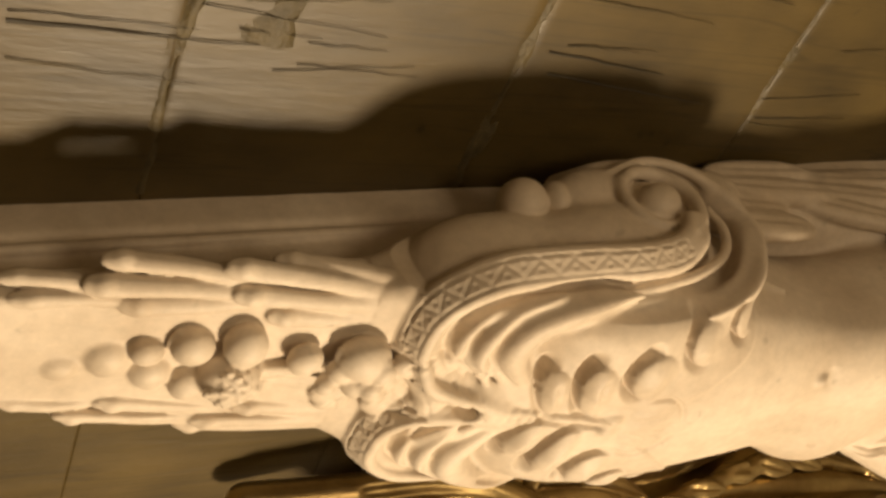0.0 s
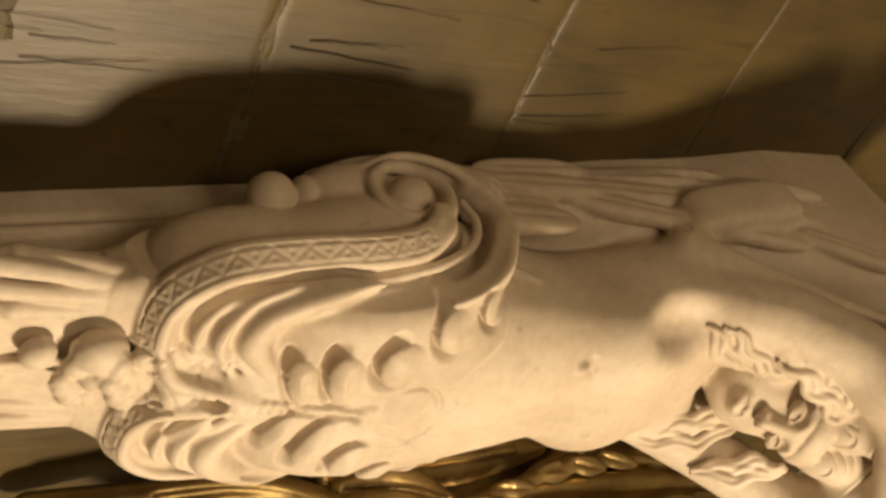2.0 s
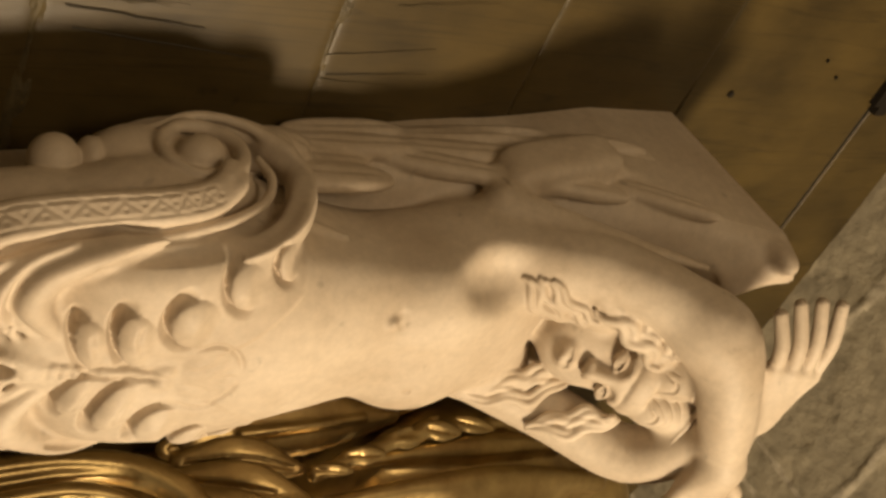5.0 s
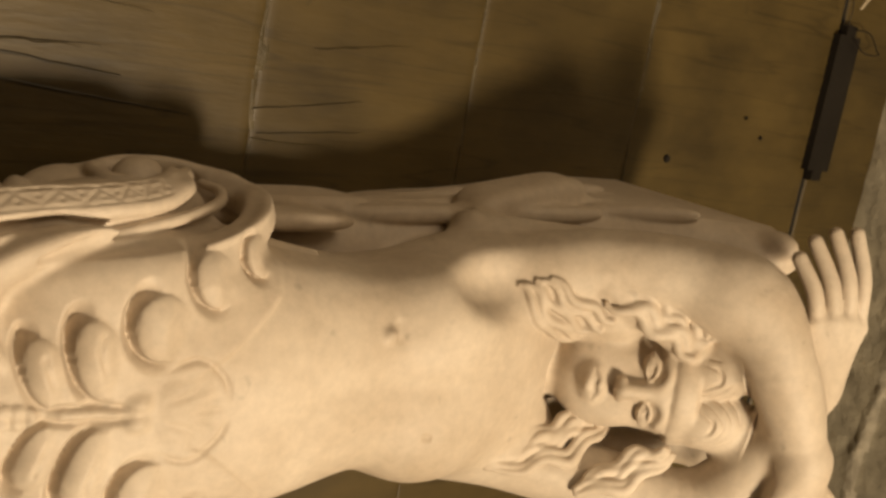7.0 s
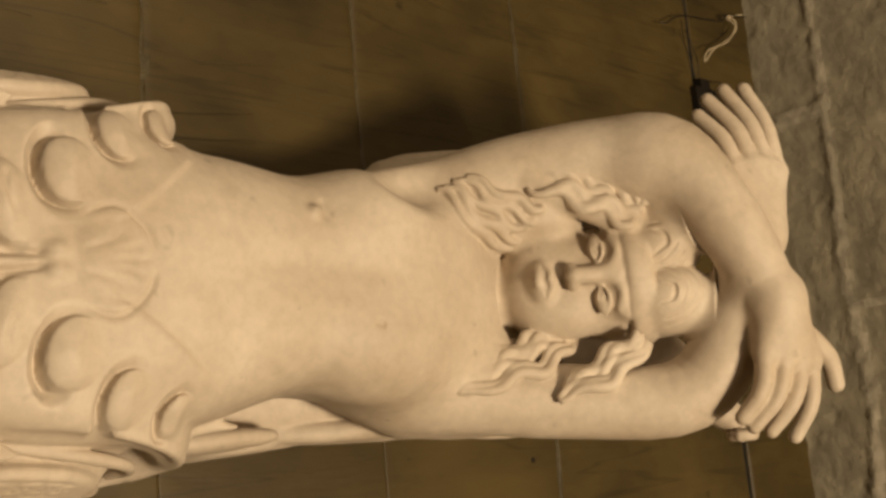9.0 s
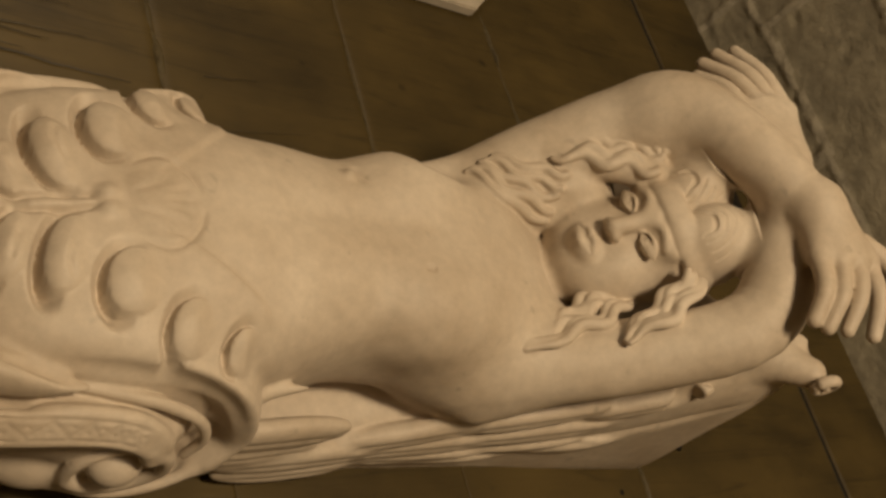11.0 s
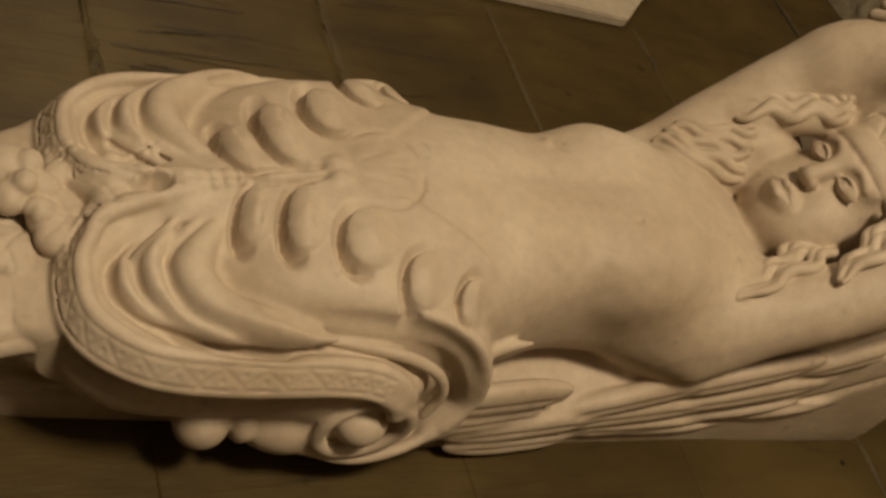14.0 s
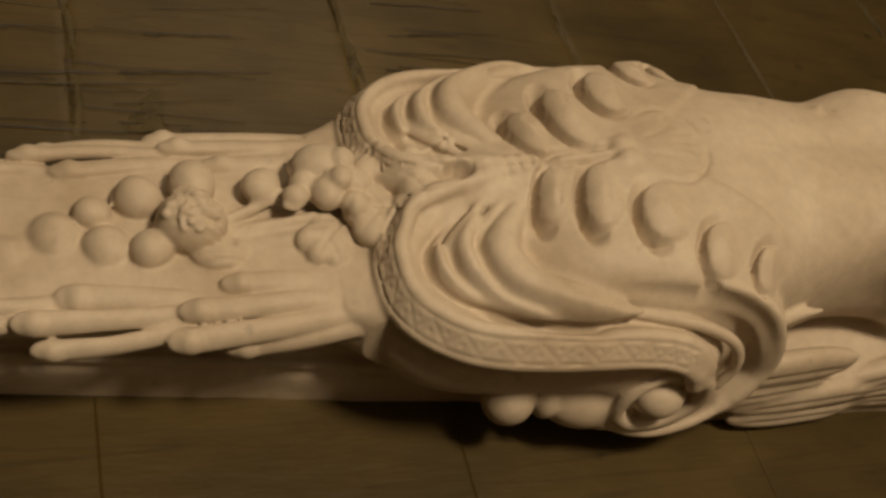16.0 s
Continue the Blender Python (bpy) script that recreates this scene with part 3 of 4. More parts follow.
    # field of the apron, down to a point over the notch
    g.egg((s * 0.050, 0.128, 1.826), (0.034, 0.024, 0.040), k=0.010, power=2.6)
    g.egg((s * 0.060, 0.122, 1.842), (0.029, 0.037, 0.048), k=0.008, power=3.2)
    g.egg((0.0, 0.143, 1.790), (0.024, 0.013, 0.040), k=0.008)
    for i in range(12):
        g.egg((s * 0.0035, 0.1555 + 0.0012 * i, 1.765 + 0.008 * i), (0.0042, 0.004, 0.0048), k=0.0015)
    g.rope(flip([(0.004, 0.142, 1.768), (0.012, 0.132, 1.742), (0.022, 0.124, 1.722), (0.036, 0.118, 1.708)]), 0.010, k=0.006)
    # dark notch where the two hems meet
    g.egg((0.0, 0.152, 1.748), (0.006, 0.012, 0.008), k=0.003, cut=True)
    # scroll: disc, eye, spiral groove, and turned finial with a ball
    g.egg((s * 0.100, 0.081, 1.882), (0.018, 0.036, 0.036), k=0.005, power=4)
    g.rope(flip([(0.1225, 0.108, 1.888), (0.1225, 0.094, 1.905), (0.121, 0.070, 1.911), (0.120, 0.050, 1.897), (0.120, 0.047, 1.874), (0.120, 0.062, 1.856), (0.120, 0.083, 1.857), (0.119, 0.097, 1.872), (0.118, 0.096, 1.888)]), 0.0066, 0.0032, k=0.0015)
    g.egg((s * 0.117, 0.075, 1.882), (0.015, 0.0150, 0.0175), k=0.0012)
    g.egg((s * 0.097, 0.052, 1.846), (0.024, 0.023, 0.034), k=0.006)
    g.egg((s * 0.099, 0.054, 1.814), (0.0145, 0.0145, 0.0095), k=0.002)
    g.egg((s * 0.099, 0.055, 1.789), (0.0175, 0.0175, 0.0175), k=0.0015)
    g.rope(flip([(0.094, 0.034, 1.83), (0.104, 0.030, 1.87), (0.110, 0.036, 1.92), (0.108, 0.055, 1.955)]), 0.009, 0.010, k=0.006)
    g.rope(flip([(0.116, 0.045, 1.855), (0.121, 0.036, 1.89), (0.121, 0.046, 1.925), (0.114, 0.07, 1.955)]), 0.004, k=0.003)
    g.egg((s * 0.094, 0.042, 1.958), (0.017, 0.022, 0.034), k=0.004)
    # channel between hem and apron, apron edge that runs down into the scroll
    edge = [(0.078, 0.154, 1.796), (0.085, 0.159, 1.842), (0.093, 0.161, 1.885), (0.102, 0.156, 1.915), (0.109, 0.142, 1.938), (0.113, 0.115, 1.955), (0.114, 0.089, 1.960), (0.117, 0.066, 1.948)]
    g.rope(flip([(x - 0.009, w - 0.008, z - 0.002) for x, w, z in edge[1:]]), 0.006, 0.010, k=0.010, between=0.0120)
    g.rope(flip([(0.088, 0.152, 1.796), (0.096, 0.153, 1.825), (0.102, 0.154, 1.86), (0.110, 0.150, 1.895), (0.118, 0.137, 1.924), (0.123, 0.114, 1.941), (0.124, 0.090, 1.944), (0.124, 0.070, 1.935)]), 0.002, 0.005, k=0.003, cut=True, between=0.0120)
    g.rope(flip([(0.096, 0.137, 1.830), (0.101, 0.136, 1.860), (0.107, 0.132, 1.892), (0.112, 0.120, 1.917), (0.115, 0.100, 1.928), (0.116, 0.080, 1.925)]), 0.0015, 0.003, k=0.003, between=0.0042)
    g.rope(flip(edge[2:]), 0.0016, 0.0040, k=0.004)
    # leaves of the apron: cut outlines with swelling lobes inside
    for x, z, a, b, t, h in LEAVES:
        g.leaf(s, x, z, a, b, t, h, 0.125 if z < 1.88 else 0.142)
    g.groove(m([(0.024, 1.832), (0.040, 1.826), (0.052, 1.829)]), 0.0016, 0.0018, low=0.12, high=0.25)
    g.groove(m([(0.016, 1.806), (0.028, 1.801), (0.038, 1.799)]), 0.0016, 0.0018, low=0.12, high=0.25)
    g.ledge(s, [(0.020, 1.880), (0.026, 1.896), (0.037, 1.910), (0.065, 1.943), (0.094, 1.957)], 0.0022, 0.060, 0.12)
    g.groove(m([(0.004, 1.80), (0.005, 1.83), (0.003, 1.853)]), 0.004, 0.0022, low=0.12, high=0.25)
    # bud at the middle
    g.egg((s * 0.008, 0.1725, 1.886), (0.022, 0.0096, 0.022), k=0.003)
    g.egg((s * 0.006, 0.170, 1.854), (0.006, 0.008, 0.008), k=0.004)
    g.groove(m([(0.006, 1.866), (0.010, 1.880), (0.018, 1.892)]), 0.0012, 0.002, low=0.15, high=0.25)
    g.groove(m([(0.004, 1.908), (0.020, 1.902), (0.032, 1.885), (0.024, 1.864)]), 0.0020, 0.0020, low=0.15, high=0.25)
    for x, z in ((0.0, 1.906), (0.010, 1.905), (0.018, 1.899), (0.024, 1.890)):
        g.groove(m([(0.003 + 0.2 * x, 1.872), (0.6 * x, 1.872 + 0.55 * (z - 1.872)), (x, z)]), 0.0006, 0.0018, low=0.15, high=0.25)
    g.lean = 0.0
    # feathers on the flanks: flat blades, root and tip in depth and height
    for x, w1, z1, w2, z2, r in ((0.098, 0.064, 1.945, 0.074, 2.056, 0.017), (0.100, 0.044, 1.955, 0.050, 2.045, 0.012), (0.101, 0.030, 1.965, 0.040, 2.110, 0.013), (0.102, 0.016, 1.975, 0.012, 2.095, 0.012),
                                 (0.088, 0.108, 1.940, 0.128, 1.990, 0.008),
                                 (0.098, 0.040, 2.060, 0.086, 2.175, 0.012), (0.101, 0.030, 2.065, 0.058, 2.205, 0.012), (0.103, 0.018, 2.075, 0.030, 2.235, 0.012),
                                 (0.102, 0.070, 2.150, 0.125, 2.270, 0.012), (0.105, 0.050, 2.165, 0.098, 2.300, 0.012), (0.107, 0.030, 2.190, 0.070, 2.330, 0.012), (0.107, 0.100, 2.260, 0.165, 2.350, 0.012)):
        a, b = np.array((s * flank(s, z1, x) * 0.98, w1, z1)), np.array((s * flank(s, z2, x), w2, z2))
        along = (b - a) / np.linalg.norm(b - a)
        across = np.cross(along, (1, 0, 0))
        across /= np.linalg.norm(across)
        if r < 0.0095:
            g.rope([a, (a + b) / 2 - (s * 0.002, 0, 0), b], r * 1.7, 0.0012, k=0.004, n=4)
            continue
        g.egg((a + b) / 2, (r, 0.0085, np.linalg.norm(b - a) / 2), [across, np.cross(along, across), along], k=0.0022, power=2.4)
        c, d = (a + b) / 2, along * np.linalg.norm(b - a) * 0.4
        lo, hi = (0.06, 0.2) if s > 0 else (-0.2, -0.06)
        g.groove([(c - d)[1:], c[1:] + (0.002, 0), (c + d)[1:]], 0.0012, 0.0026, "yz", lo, hi)
    lo, hi = (0.07, 0.2) if s > 0 else (-0.2, -0.07)
    for line in ([(0.014, 2.10), (0.035, 2.23), (0.095, 2.345), (0.15, 2.41)], [(0.14, 2.25), (0.175, 2.33), (0.195, 2.39)]):
        g.groove(line, 0.003, 0.005, "yz", lo, hi)
    if s < 0:
        # bump on this flank, shaped to fit its outline in the camera's view
        g.egg((-0.112, 0.078, 2.222), (0.024, 0.026, 0.062), [(0.98, 0, 0.18), (0, 1, 0), (-0.18, 0, 0.98)], k=0.004, power=4)
    if s > 0:
        g.egg((flank(s, 2.33, 0) + 0.004, 0.150, 2.330), (0.012, 0.016, 0.012), k=0.006, cut=True)
    # curled tip at the top of the backing
    if s > 0:
        tip = np.array((0.116, 0.220, 2.418))
        g.rope([(flank(s, 2.40, 0) - 0.02, 0.19, 2.40), tip - (0.012, 0.008, 0)], 0.018, 0.013, k=0.010)
        g.rope([tip + (0.003, 0.009 * math.cos(a), 0.009 * math.sin(a)) for a in np.linspace(-1.2, 4.4, 9)], 0.0052, 0.0040, k=0.002)
        g.egg(tip, (0.009, 0.0045, 0.0045), k=0.002)
    else:
        g.egg((-0.116, 0.205, 2.410), (0.012, 0.020, 0.012), k=0.008)


def pilaster_trim(g):
    # sprays of leaf along both edges: tongues that spread from one root to rounded tips
    sprays = (((0.058, 0.110, 1.745), ((0.075, 0.083, 1.622, 0.0062), (0.075, 0.090, 1.590, 0.0072), (0.061, 0.0985, 1.596, 0.0068), (0.045, 0.1015, 1.620, 0.0066))),
              ((0.056, 0.096, 1.625), ((0.071, 0.078, 1.522, 0.0062), (0.060, 0.0875, 1.512, 0.0070), (0.046, 0.0905, 1.534, 0.0074))),
              ((0.046, 0.088, 1.530), ((0.053, 0.074, 1.470, 0.0050), (0.046, 0.084, 1.476, 0.0050))))
    for s in (-1, 1):
        for root, tips in sprays:
            a = np.array(root) * (s, 1, 1)
            for i, (x, w, z, r) in enumerate(tips):
                b = np.array((s * x, w, z))
                steps = np.linspace(0, 1, 26)
                normal = np.array((s * (0.8 - 0.22 * i), 0.45 + 0.2 * i, 0))
                normal /= np.linalg.norm(normal)
                across = np.cross(normal, (0, 0, 1.0))
                for t in steps:
                    m = a + (b - a) * t + normal * (0.0030 * math.sin(2.6 * t) - 0.0022) + np.array((s * 0.006 * (1 - i * 0.6) * math.sin(math.pi * t), 0, 0))
                    q = r * (0.62 + 0.40 * t)
                    g.egg(m, (q, 0.0034 + 0.0012 * t, 0.011), [across, normal, (0, 0, 1.0)], k=0.0012)
                # rolled tip
                g.egg(b + normal * 0.001 + (0, 0, 0.002), (r * 1.02, 0.0056, 0.0075), [across, normal, (0, 0, 1.0)], k=0.0016)
    # hanging fruit: middle of the face, radius
    fruit = [(0.012, 0.089, 1.500, 0.0115), (-0.004, 0.084, 1.485, 0.009), (0.001, 0.093, 1.526, 0.0165), (0.013, 0.098, 1.553, 0.0140), (-0.010, 0.101, 1.546, 0.0100), (0.018, 0.105, 1.576, 0.0110),
             (-0.018, 0.107, 1.571, 0.0135), (-0.025, 0.114, 1.601, 0.0145), (0.005, 0.117, 1.597, 0.0200), (-0.017, 0.120, 1.639, 0.0105), (-0.026, 0.131, 1.675, 0.0165),
             (-0.013, 0.126, 1.663, 0.0088), (-0.003, 0.130, 1.675, 0.0105), (-0.024, 0.137, 1.686, 0.0075), (-0.011, 0.132, 1.693, 0.0092), (0.006, 0.131, 1.690, 0.0085), (-0.023, 0.131, 1.702, 0.0085), (-0.008, 0.137, 1.681, 0.0070), (-0.002, 0.127, 1.655, 0.0075)]
    for i, (x, w, z, r) in enumerate(fruit):
        c = np.array((x, w - 0.55 * r, z))
        g.egg(c, (r * (1 + 0.06 * math.sin(i * 3)), r * 0.86, r * (1 + 0.08 * math.cos(i * 5))), k=0.0026)
        g.egg(c + (0.3 * r * math.sin(i * 4), 0.02 * r, 0.3 * r * math.cos(i * 7)), (r * 0.78, r * 0.76, r * 0.76), k=0.003)
        g.rope([c + (r * math.cos(i * 1.7 + t) * 1.05, -0.2 * r, r * math.sin(i * 1.7 + t) * 1.05) for t in (0.0, 0.5, 1.0)], 0.0022, 0.0014, k=0.002, n=3)
    # burst skin of the middle fruit: curled ridges and pits
    skin = lambda f: 0.106 + 0.0172 * math.sqrt(1 - 0.68 * f * f)
    for i in range(26):
        f = ((i + 0.5) / 26) ** 0.5
        a = i * 2.4
        g.egg((0.005 + 0.0165 * math.cos(a) * f, skin(f) + 0.0004, 1.597 + 0.0165 * math.sin(a) * f), (0.0022, 0.0018, 0.0028), k=0.0012, cut=i % 2 == 0)
    for i in range(6):
        a = i * 1.05 + 0.4
        g.rope([(0.005 + 0.0165 * f * math.cos(a + 1.3 * f), skin(f), 1.597 + 0.0165 * f * math.sin(a + 1.3 * f)) for f in (0.25, 0.5, 0.75, 0.95)], 0.0015, k=0.0014, n=3)
    # ribbed shell and stems that run up to the grapes
    g.egg((0.022, 0.100, 1.613), (0.0125, 0.0090, 0.0175), k=0.0018)
    for i in range(6):
        x = 0.0125 + 0.0038 * i
        g.groove([(x, 1.600), (0.022 + 0.75 * (x - 0.022), 1.630)], 0.0012, 0.0011, low=0.095, high=0.2, fade=0.008)
    for a, m, b in (((0.004, 0.106, 1.612), (-0.003, 0.111, 1.630), (-0.010, 0.119, 1.652)), ((0.010, 0.104, 1.614), (0.006, 0.108, 1.638), (0.004, 0.116, 1.668)), ((0.018, 0.102, 1.622), (0.016, 0.106, 1.645), (0.012, 0.112, 1.672))):
        g.rope([np.array(q) - (0, 0.0035, 0) for q in (a, m, b)], 0.0036, 0.0030, k=0.004, n=4)
    # lobed leaves among the fruit
    for c, r, t in (((0.019, 0.110, 1.676), (0.017, 0.0085, 0.020), 0.9), ((0.010, 0.121, 1.712), (0.023, 0.0100, 0.026), -0.15), ((-0.004, 0.131, 1.745), (0.018, 0.010, 0.024), -0.4), ((-0.030, 0.128, 1.742), (0.013, 0.010, 0.017), 0.5), ((-0.036, 0.116, 1.712), (0.010, 0.008, 0.018), 0.3)):
        ax, sx = np.array((-math.sin(t), math.cos(t))), np.array((math.cos(t), math.sin(t)))
        o = np.array((c[0], c[2]))
        for q, e, f in ((0.0, 0.0, 0.78), (-0.38, -0.50, 0.55), (-0.38, 0.50, 0.55), (0.30, -0.48, 0.50), (0.30, 0.48, 0.50), (-0.62, 0.0, 0.50)):
            m = o + ax * r[2] * q + sx * r[0] * e
            g.egg((m[0], c[1] - 0.001 * abs(e), m[1]), (r[0] * f, r[1] * (0.75 + 0.25 * f), r[2] * f), [(sx[0], 0, sx[1]), (0, 1, 0), (ax[0], 0, ax[1])], k=0.0012)
        g.groove([o - ax * r[2], o, o + ax * r[2]], 0.0016, 0.0013, low=0.10, high=0.2, fade=0.012)
        for q in (-0.5, 0.0, 0.4):
            for e in (-1, 1):
                g.groove([o + ax * r[2] * (q + 0.2), o + ax * r[2] * q + sx * e * r[0] * 0.4, o + ax * r[2] * (q - 0.3) + sx * e * r[0] * 0.8], 0.0009, 0.0011, low=0.10, high=0.2, fade=0.012)


def head_and_arms(g):
    up, out = np.array((-0.04, 0.70, 0.71)), np.array((0.0, 0.71, -0.70))
    up = up / np.linalg.norm(up)
    side = np.cross(out, up)
    side = -side if side[0] < 0 else side
    side /= np.linalg.norm(side)
    out = np.cross(up, side) if np.cross(up, side)[1] > 0 else np.cross(side, up)
    turn = [side, out, up]
    c = np.array((-0.006, 0.2005, 2.274))
    at = lambda a, b, h: c + a * side + b * out + h * up
    # hollow round the jaw, then neck, skull, face, jaw
    g.egg((0.0, 0.116, 2.198), (0.074, 0.050, 0.052), k=0.012)
    g.egg(at(0.006, -0.002, -0.020), (0.047, 0.056, 0.070), turn, k=0.008, cut=True)
    g.egg((-0.058, 0.172, 2.205), (0.025, 0.022, 0.038), k=0.010)
    g.egg((-0.058, 0.192, 2.236), (0.022, 0.024, 0.036), k=0.010)
    g.egg((0.050, 0.150, 2.192), (0.026, 0.025, 0.032), k=0.010)
    g.limb((-0.002, 0.106, 2.165), at(0, -0.026, -0.02), 0.031, 0.034, k=0.006)
    g.egg(at(0, -0.006, 0.020), (0.047, 0.050, 0.054), turn, k=0.004)
    g.egg(at(0, 0.002, -0.018), (0.0405, 0.0395, 0.056), turn, k=0.008)
    g.egg(at(0, 0.017, -0.051), (0.022, 0.019, 0.017), turn, k=0.014)
    for s in (-1, 1):
        g.egg(at(s * 0.021, 0.012, -0.034), (0.019, 0.024, 0.028), turn, k=0.014)
    # brow, nose, eyes, mouth
    g.egg(at(0, 0.034, 0.018), (0.034, 0.0125, 0.016), turn, k=0.010)
    for s in (-1, 1):
        g.egg(at(s * 0.0195, 0.0520, 0.001), (0.0120, 0.0066, 0.0070), turn, k=0.008, cut=True)
        g.egg(at(s * 0.0190, 0.0385, 0.0), (0.0105, 0.0068, 0.0065), turn, k=0.0012)
        g.rope([at(s * 0.009, 0.0425, -0.001), at(s * 0.014, 0.0460, 0.0030), at(s * 0.022, 0.0448, 0.0036), at(s * 0.031, 0.0385, 0.0)], 0.0009, k=0.0014, n=3, between=0.0014)
        g.rope([at(s * 0.010, 0.0425, -0.002), at(s * 0.018, 0.0442, -0.0048), at(s * 0.029, 0.0390, -0.002)], 0.0008, k=0.0014, n=3)
        g.egg(at(s * 0.0190, 0.0462, 0.0), (0.0018, 0.0020, 0.0018), turn, k=0.0012, cut=True)
        g.rope([at(s * 0.006, 0.0455, 0.010), at(s * 0.016, 0.0465, 0.0140), at(s * 0.027, 0.0400, 0.011)], 0.0024, 0.0012, k=0.006, n=3)
    g.limb(at(0, 0.0425, 0.012), at(0, 0.0490, -0.0200), 0.0056, 0.0070, k=0.007)
    for s in (-1, 1):
        g.egg(at(s * 0.0062, 0.0460, -0.0215), (0.0046, 0.0055, 0.0045), turn, k=0.003)
        g.egg(at(s * 0.0040, 0.0480, -0.0262), (0.0018, 0.0035, 0.0016), turn, k=0.001, cut=True)
    g.egg(at(0, 0.0385, -0.0425), (0.0155, 0.010, 0.011), turn, k=0.006)
    g.rope([at(-0.0125, 0.0430, -0.0405), at(-0.004, 0.0478, -0.0372), at(0, 0.0475, -0.0382), at(0.004, 0.0478, -0.0372), at(0.0125, 0.0430, -0.0405)], 0.0016, 0.0016, k=0.0012, n=3, between=0.0029)
    g.rope([at(-0.010, 0.0425, -0.0440), at(0, 0.0462, -0.0465), at(0.010, 0.0425, -0.0440)], 0.0018, 0.0018, k=0.0012, n=4, between=0.0038)
    g.rope([at(-0.0115, 0.0455, -0.0422), at(0, 0.0520, -0.0425), at(0.0115, 0.0455, -0.0422)], 0.0008, k=0.0008, n=4, cut=True, between=0.0012)
    # hair over the crown in two masses with combed strands, then the band
    for s in (-1, 1):
        o, r = np.array((s * 0.019, 0.004, 0.048)), np.array((0.0300, 0.043, 0.037))
        g.egg(at(*o), r, turn, k=0.003)
        for f in (0.36, 0.54, 0.70, 0.84):
            line = []
            for t in np.linspace(0.25, 2.95, 15):
                a, h = 0.98 * f * math.cos(t) + 0.035 * math.sin(5 * t + 7 * f), -0.35 + 1.3 * f * math.sin(t)
                q = 1 - a * a - h * h
                if q > 0.01:
                    line.append(at(o[0] + s * a * r[0], o[1] + r[1] * math.sqrt(q), o[2] + h * r[2]))
            g.rope(line, 0.0008, k=0.0010, n=2, cut=True, between=0.0024 if f < 0.4 else 0.0012)
    g.rope([at(0, 0.050, 0.040), at(0, 0.047, 0.060), at(0, 0.036, 0.078), at(0, 0.015, 0.088)], 0.0018, k=0.003, cut=True)
    for h, q in ((0.0255, 1.0), (0.0295, 1.0), (0.0335, 0.985), (0.0375, 0.965)):
        g.rope([at(0.0490 * math.sin(a) * q, -0.004 + 0.0515 * math.cos(a) * q, h - 0.003 * math.cos(a)) for a in np.linspace(-2.2, 2.2, 13)], 0.0036, k=0.003, n=3)
    g.rope([at(0.0535 * math.sin(a), -0.004 + 0.0555 * math.cos(a), 0.0205 - 0.003 * math.cos(a)) for a in np.linspace(-1.2, 1.2, 11)], 0.0016, k=0.001, n=3, cut=True)

    # arms crossed over the head
    g.rope([(-0.062, 0.124, 2.135), (-0.094, 0.192, 2.223), (-0.093, 0.266, 2.286), (-0.046, 0.298, 2.306), (0.022, 0.318, 2.334)], 0.034, 0.0185, k=0.018, between=0.0290)
    g.rope([(0.062, 0.114, 2.140), (0.083, 0.186, 2.241), (0.086, 0.252, 2.307), (0.030, 0.286, 2.335), (-0.030, 0.300, 2.350)], 0.033, 0.019, k=0.018, between=0.0275)
    g.egg((-0.088, 0.262, 2.282), (0.028, 0.028, 0.028), k=0.025)
    # hollow of the armpit
    g.egg((-0.079, 0.180, 2.116), (0.017, 0.020, 0.028), k=0.020, cut=True)

    def settle(points, depth):
        """Draws points onto the carved surface."""
        out = []
        for v in points:
            v = np.array(v, float)
            for _ in range(6):
                i = np.round((v - g.low) / g.step).astype(int)
                if (i < 2).any() or (i > np.array(g.d.shape) - 3).any():
                    break
                n = np.array([g.d[i[0] + 1, i[1], i[2]] - g.d[i[0] - 1, i[1], i[2]], g.d[i[0], i[1] + 1, i[2]] - g.d[i[0], i[1] - 1, i[2]], g.d[i[0], i[1], i[2] + 1] - g.d[i[0], i[1], i[2] - 1]])
                n = n / (np.linalg.norm(n) + 1e-9)
                v = v - n * np.clip(g.d[tuple(i)] - depth, -0.006, 0.006)
            out.append(v)
        return out

    def hair(a, b, strands, wave, turns, r, deep=0.0, lift=(0, 0.8, -0.6), lie=None):
        """Wavy strands side by side between two border lines."""
        if lie is not None:
            a, b = settle(a, lie), settle(b, lie)
        p, q = spline(a, 8), spline(b, 8)
        n = len(p)
        lift = np.array(lift)
        lines = []
        for i in range(strands):
            f = i / max(1, strands - 1)
            line = []
            for j in range(n):
                t = p[min(j + 1, n - 1)] - p[max(j - 1, 0)]
                across = np.cross(t, lift)
                across /= np.linalg.norm(across) + 1e-9
                ph = j / (n - 1) * turns * 2 * math.pi + 0.9 * math.sin(i * 2.3)
                line.append(p[j] * (1 - f) + q[j] * f + across * wave * math.sin(ph) + lift * (0.25 * wave * math.cos(ph + i) - deep))
            if lie is not None:
                line = np.array(settle(line, lie))
                for _ in range(3):
                    line[1:-1] = 0.25 * line[:-2] + 0.5 * line[1:-1] + 0.25 * line[2:]
            lines.append(line[:-6] if lie is not None else line)
        for i, line in enumerate(lines):
            g.rope(line, r * 0.8, r * 0.45, k=0.0016 if lie is None else 0.0030, n=2, between=r * (1.0 + 0.15 * math.sin(i * 1.9)))
